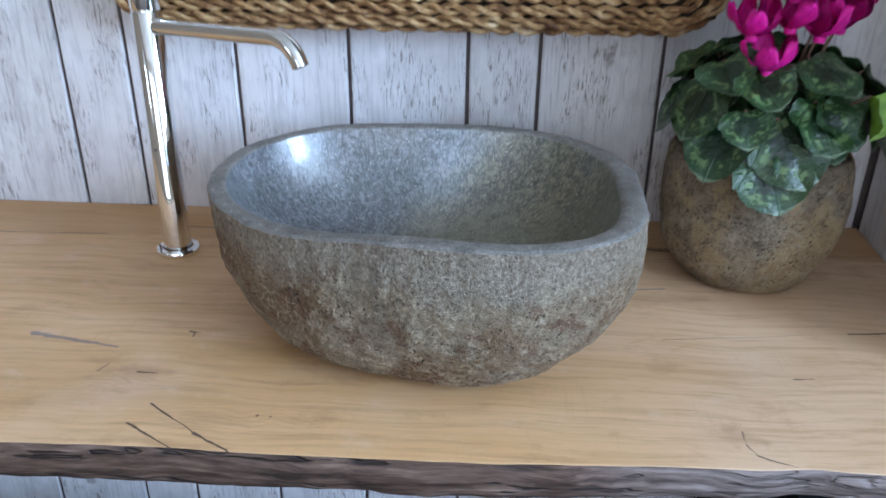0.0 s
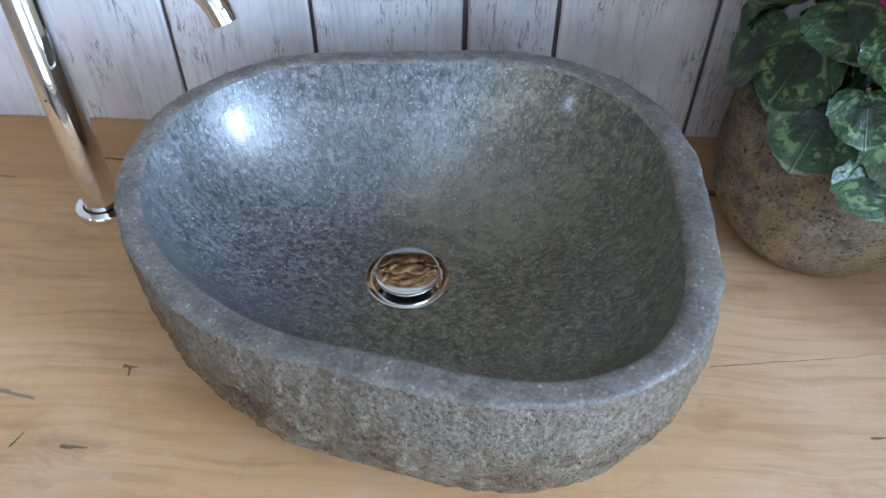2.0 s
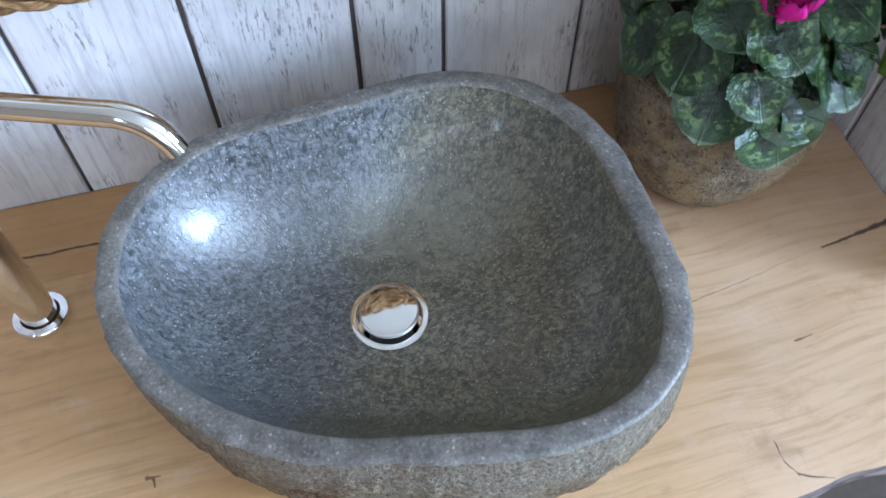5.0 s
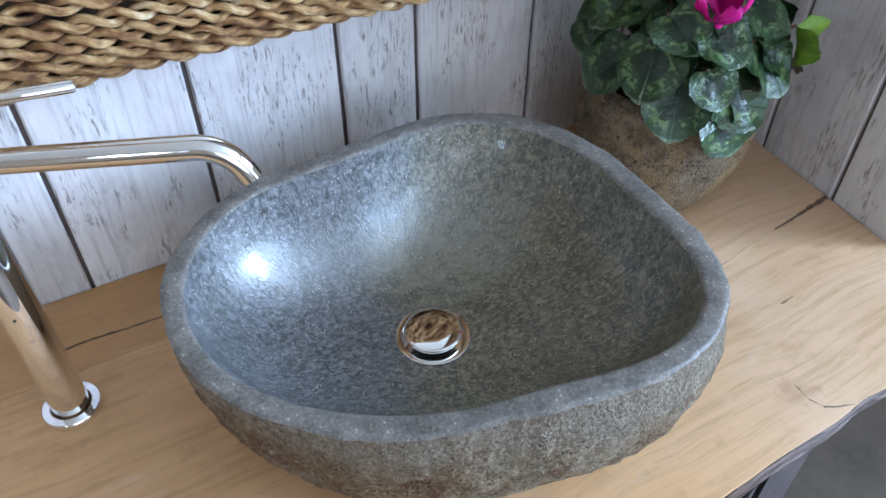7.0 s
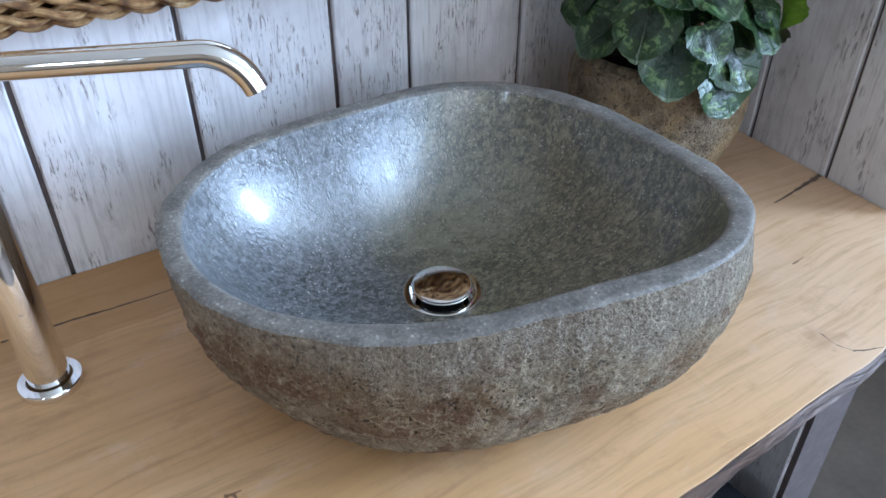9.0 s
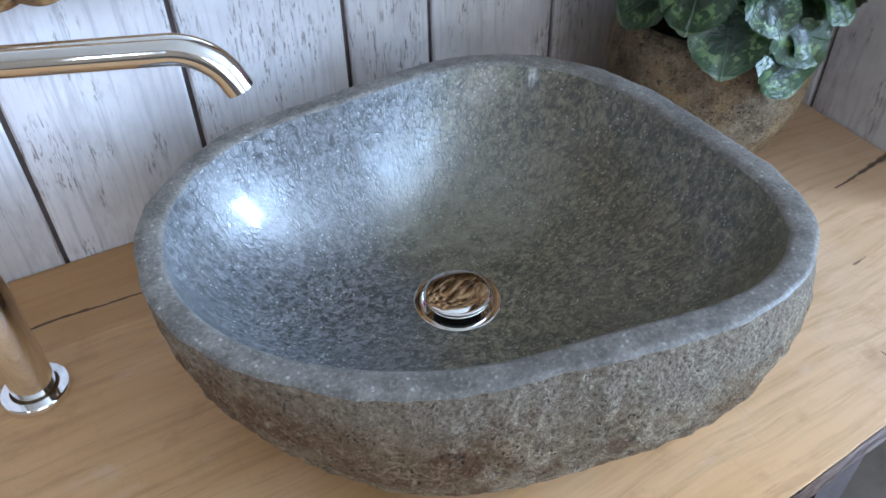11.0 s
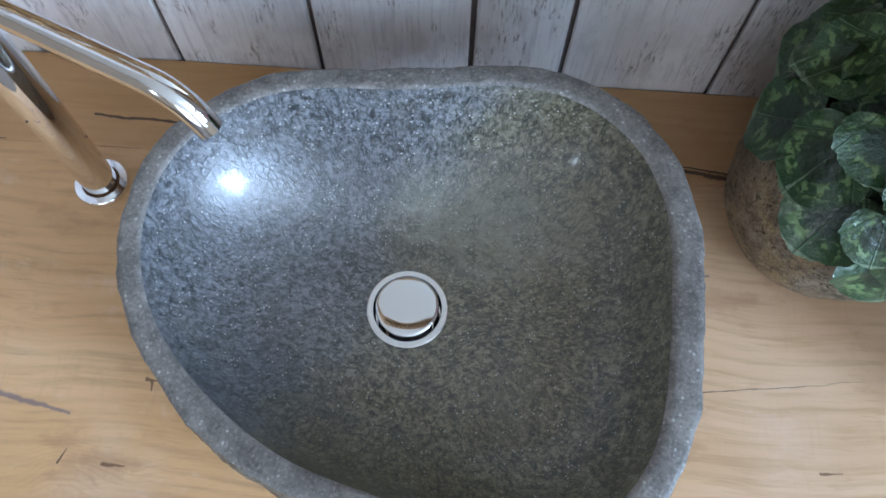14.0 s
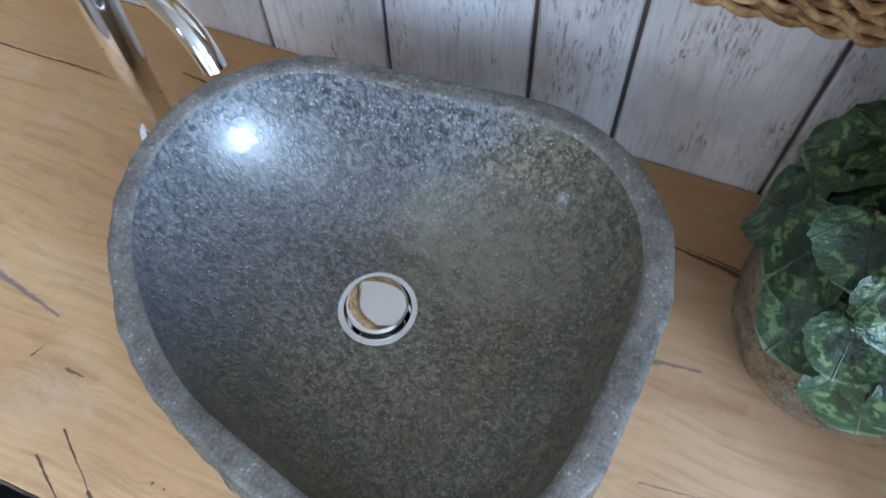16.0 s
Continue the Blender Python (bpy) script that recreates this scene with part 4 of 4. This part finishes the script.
def put_leaf(az, el, width, spin, material=LEAF, lean=0.45, far=1.0, fold=0.30, droop=0.14):
    a, e = radians(az), radians(el)
    u = Vector((math.cos(a) * math.cos(e), math.sin(a) * math.cos(e), math.sin(e)))
    centre = PC + Vector((u.x * PA.x, u.y * PA.y, u.z * PA.z)) * far
    normal = (u + Vector((0, 0, lean))).normalized()
    down = Vector((u.x * 0.35, u.y * 0.35, -1.0))
    along = (down - normal * down.dot(normal)).normalized()
    along = Matrix.Rotation(radians(spin), 3, normal) @ along
    side = along.cross(normal)
    m = Matrix((side, along, normal)).transposed().to_4x4()
    length = width * random.uniform(0.84, 0.98)
    bm = leaf_mesh(width, length, random.uniform(0.6, 1.3) * fold, random.uniform(0.7, 1.2) * droop, random.uniform(0.025, 0.06), random.uniform(0, 6))
    ob = part("leaf", bm, material, plant, "yellow-green young leaf" if material is YOUNG else "")
    ob.matrix_local = Matrix.Translation(centre - along * length * 0.40) @ m
    # its stalk back to the middle of the pot
    start, end = Vector((u.x * 0.018, u.y * 0.018, 0.006)), centre - along * length * 0.40
    mid = start.lerp(end, 0.5) + Vector((0, 0, 0.018))
    bm = bmesh.new()
    tube(bm, [start * (1 - t) ** 2 + mid * 2 * t * (1 - t) + end * t * t for t in [k / 8 for k in range(9)]], 0.0014, 8)
    part("stalk", bm, STEM, plant)


random.seed(11)
LEAVES = [  # bearing, elevation, length, spin, distance of the leaves in plain view
    (176, 45, 0.057, 9, 0.99), (-138, 40, 0.052, 52, 1.05), (-176, 10, 0.056, -42, 0.92), (-149, 20, 0.059, -6, 1.00),
    (-131, 0, 0.063, 2, 0.95), (-117, 14, 0.042, 20, 1.12), (-101, -12, 0.070, 22, 1.05), (-113, 34, 0.052, 33, 1.06),
    (-95, 5, 0.070, 32, 0.98), (-72, 46, 0.066, 20, 1.03), (-80, 18, 0.060, 10, 1.00), (-66, 20, 0.060, 25, 0.92),
    (-20, 29, 0.060, -12, 1.00), (-37, 9, 0.061, 36, 0.99), (-90, -6, 0.042, 23, 1.00), (163, 42, 0.056, 32, 1.02), (-128, 62, 0.054, 40, 0.98),
]
for az, el, long_, spin, far in LEAVES:
    put_leaf(az, el, long_ * random.uniform(0.96, 1.06), spin + random.uniform(-8, 8), far=far, lean=random.uniform(0.1, 0.75), fold=random.choice((0.32, 0.22, -0.10)), droop=0.10)
put_leaf(-56, 20, 0.046, 5, YOUNG, lean=0.0, far=1.12, fold=1.2)
for k in range(26):
    put_leaf(-20 + 185 * random.random(), random.uniform(-5, 60), random.uniform(0.045, 0.066), random.uniform(-40, 40), far=random.uniform(0.82, 1.0))
for k in range(18):
    put_leaf(-185 + 165 * random.random(), random.uniform(8, 55), random.uniform(0.042, 0.056), random.uniform(-40, 40), far=random.uniform(0.66, 0.82))


def petal_mesh():
    bm = bmesh.new()
    layer = bm.loops.layers.uv.verify()
    rows = []
    for i in range(11):
        v = i / 10
        half = 0.0095 * (math.sin(math.pi * (0.10 + 0.83 * v)) ** 0.7)
        rows.append([(half * (2 * k / 6 - 1), v * 0.030, 0.0022 * (2 * k / 6 - 1) ** 2 - 0.006 * math.sin(v * 2.6) + 0.0012 * math.sin(v * 9 + k)) for k in range(7)])
    vs = [[bm.verts.new(p) for p in r] for r in rows]
    for i in range(10):
        for k in range(6):
            f = bm.faces.new((vs[i][k], vs[i][k + 1], vs[i + 1][k + 1], vs[i + 1][k]))
            for lp, (a, b) in zip(f.loops, ((i, k), (i, k + 1), (i + 1, k + 1), (i + 1, k))):
                lp[layer].uv = (b / 6, a / 10)
    bmesh.ops.solidify(bm, geom=bm.faces[:], thickness=0.0005)
    me = bpy.data.meshes.new("petal")
    bm.to_mesh(me)
    bm.free()
    me.materials.append(PETAL)
    for f in me.polygons:
        f.use_smooth = True
    return me


PETALS = petal_mesh()


def put_flower(x, yy, z, turn_, tilt):
    """A nodding flower: five petals swept up from a small dark mouth."""
    base = Vector((x - QX, yy - QY, z - 0.128))
    bm = bmesh.new()
    start = Vector((base.x * 0.15, base.y * 0.15, 0.006))
    top = base + Vector((0, 0, 0.006))
    mid = start.lerp(top, 0.6) + Vector((0, 0, 0.02))
    tube(bm, [start * (1 - t) ** 2 + mid * 2 * t * (1 - t) + top * t * t for t in [k / 10 for k in range(11)]], 0.0013, 8)
    stalk = part("flower_stalk", bm, STEM, plant)
    bm = bmesh.new()
    lathe(bm, base.x, base.y, [(0.001, base.z - 0.006), (0.005, base.z - 0.005), (0.0058, base.z), (0.004, base.z + 0.005), (0.001, base.z + 0.007)], 16, cap_first=True, cap_last=True)
    part("flower_mouth", bm, PETAL, plant)
    for k in range(5):
        a = turn_ + 72 * k + random.uniform(-9, 9)
        up = tilt + random.uniform(-12, 12)
        ob = new("petal", PETALS)
        ob.parent = plant
        s = random.uniform(1.05, 1.30)
        ob.matrix_local = Matrix.Translation(base) @ Matrix.Rotation(radians(a), 4, "Z") @ Matrix.Translation((0, 0.004, 0)) @ Matrix.Rotation(radians(up), 4, "X") @ Matrix.Scale(s, 4)


for x, yy, z, turn_, tilt in ((0.281, 0.812, 0.234, 150, 62), (0.268, 0.830, 0.262, 20, 66), (0.300, 0.826, 0.270, 40, 60), (0.330, 0.832, 0.262, 5, 58),
                              (0.352, 0.846, 0.268, 60, 60), (0.318, 0.858, 0.285, 25, 55), (0.285, 0.858, 0.290, 80, 62), (0.368, 0.868, 0.280, 10, 60),
                              (0.338, 0.850, 0.292, 45, 58), (0.305, 0.842, 0.296, 12, 60)):
    put_flower(x, yy, z, turn_, tilt)
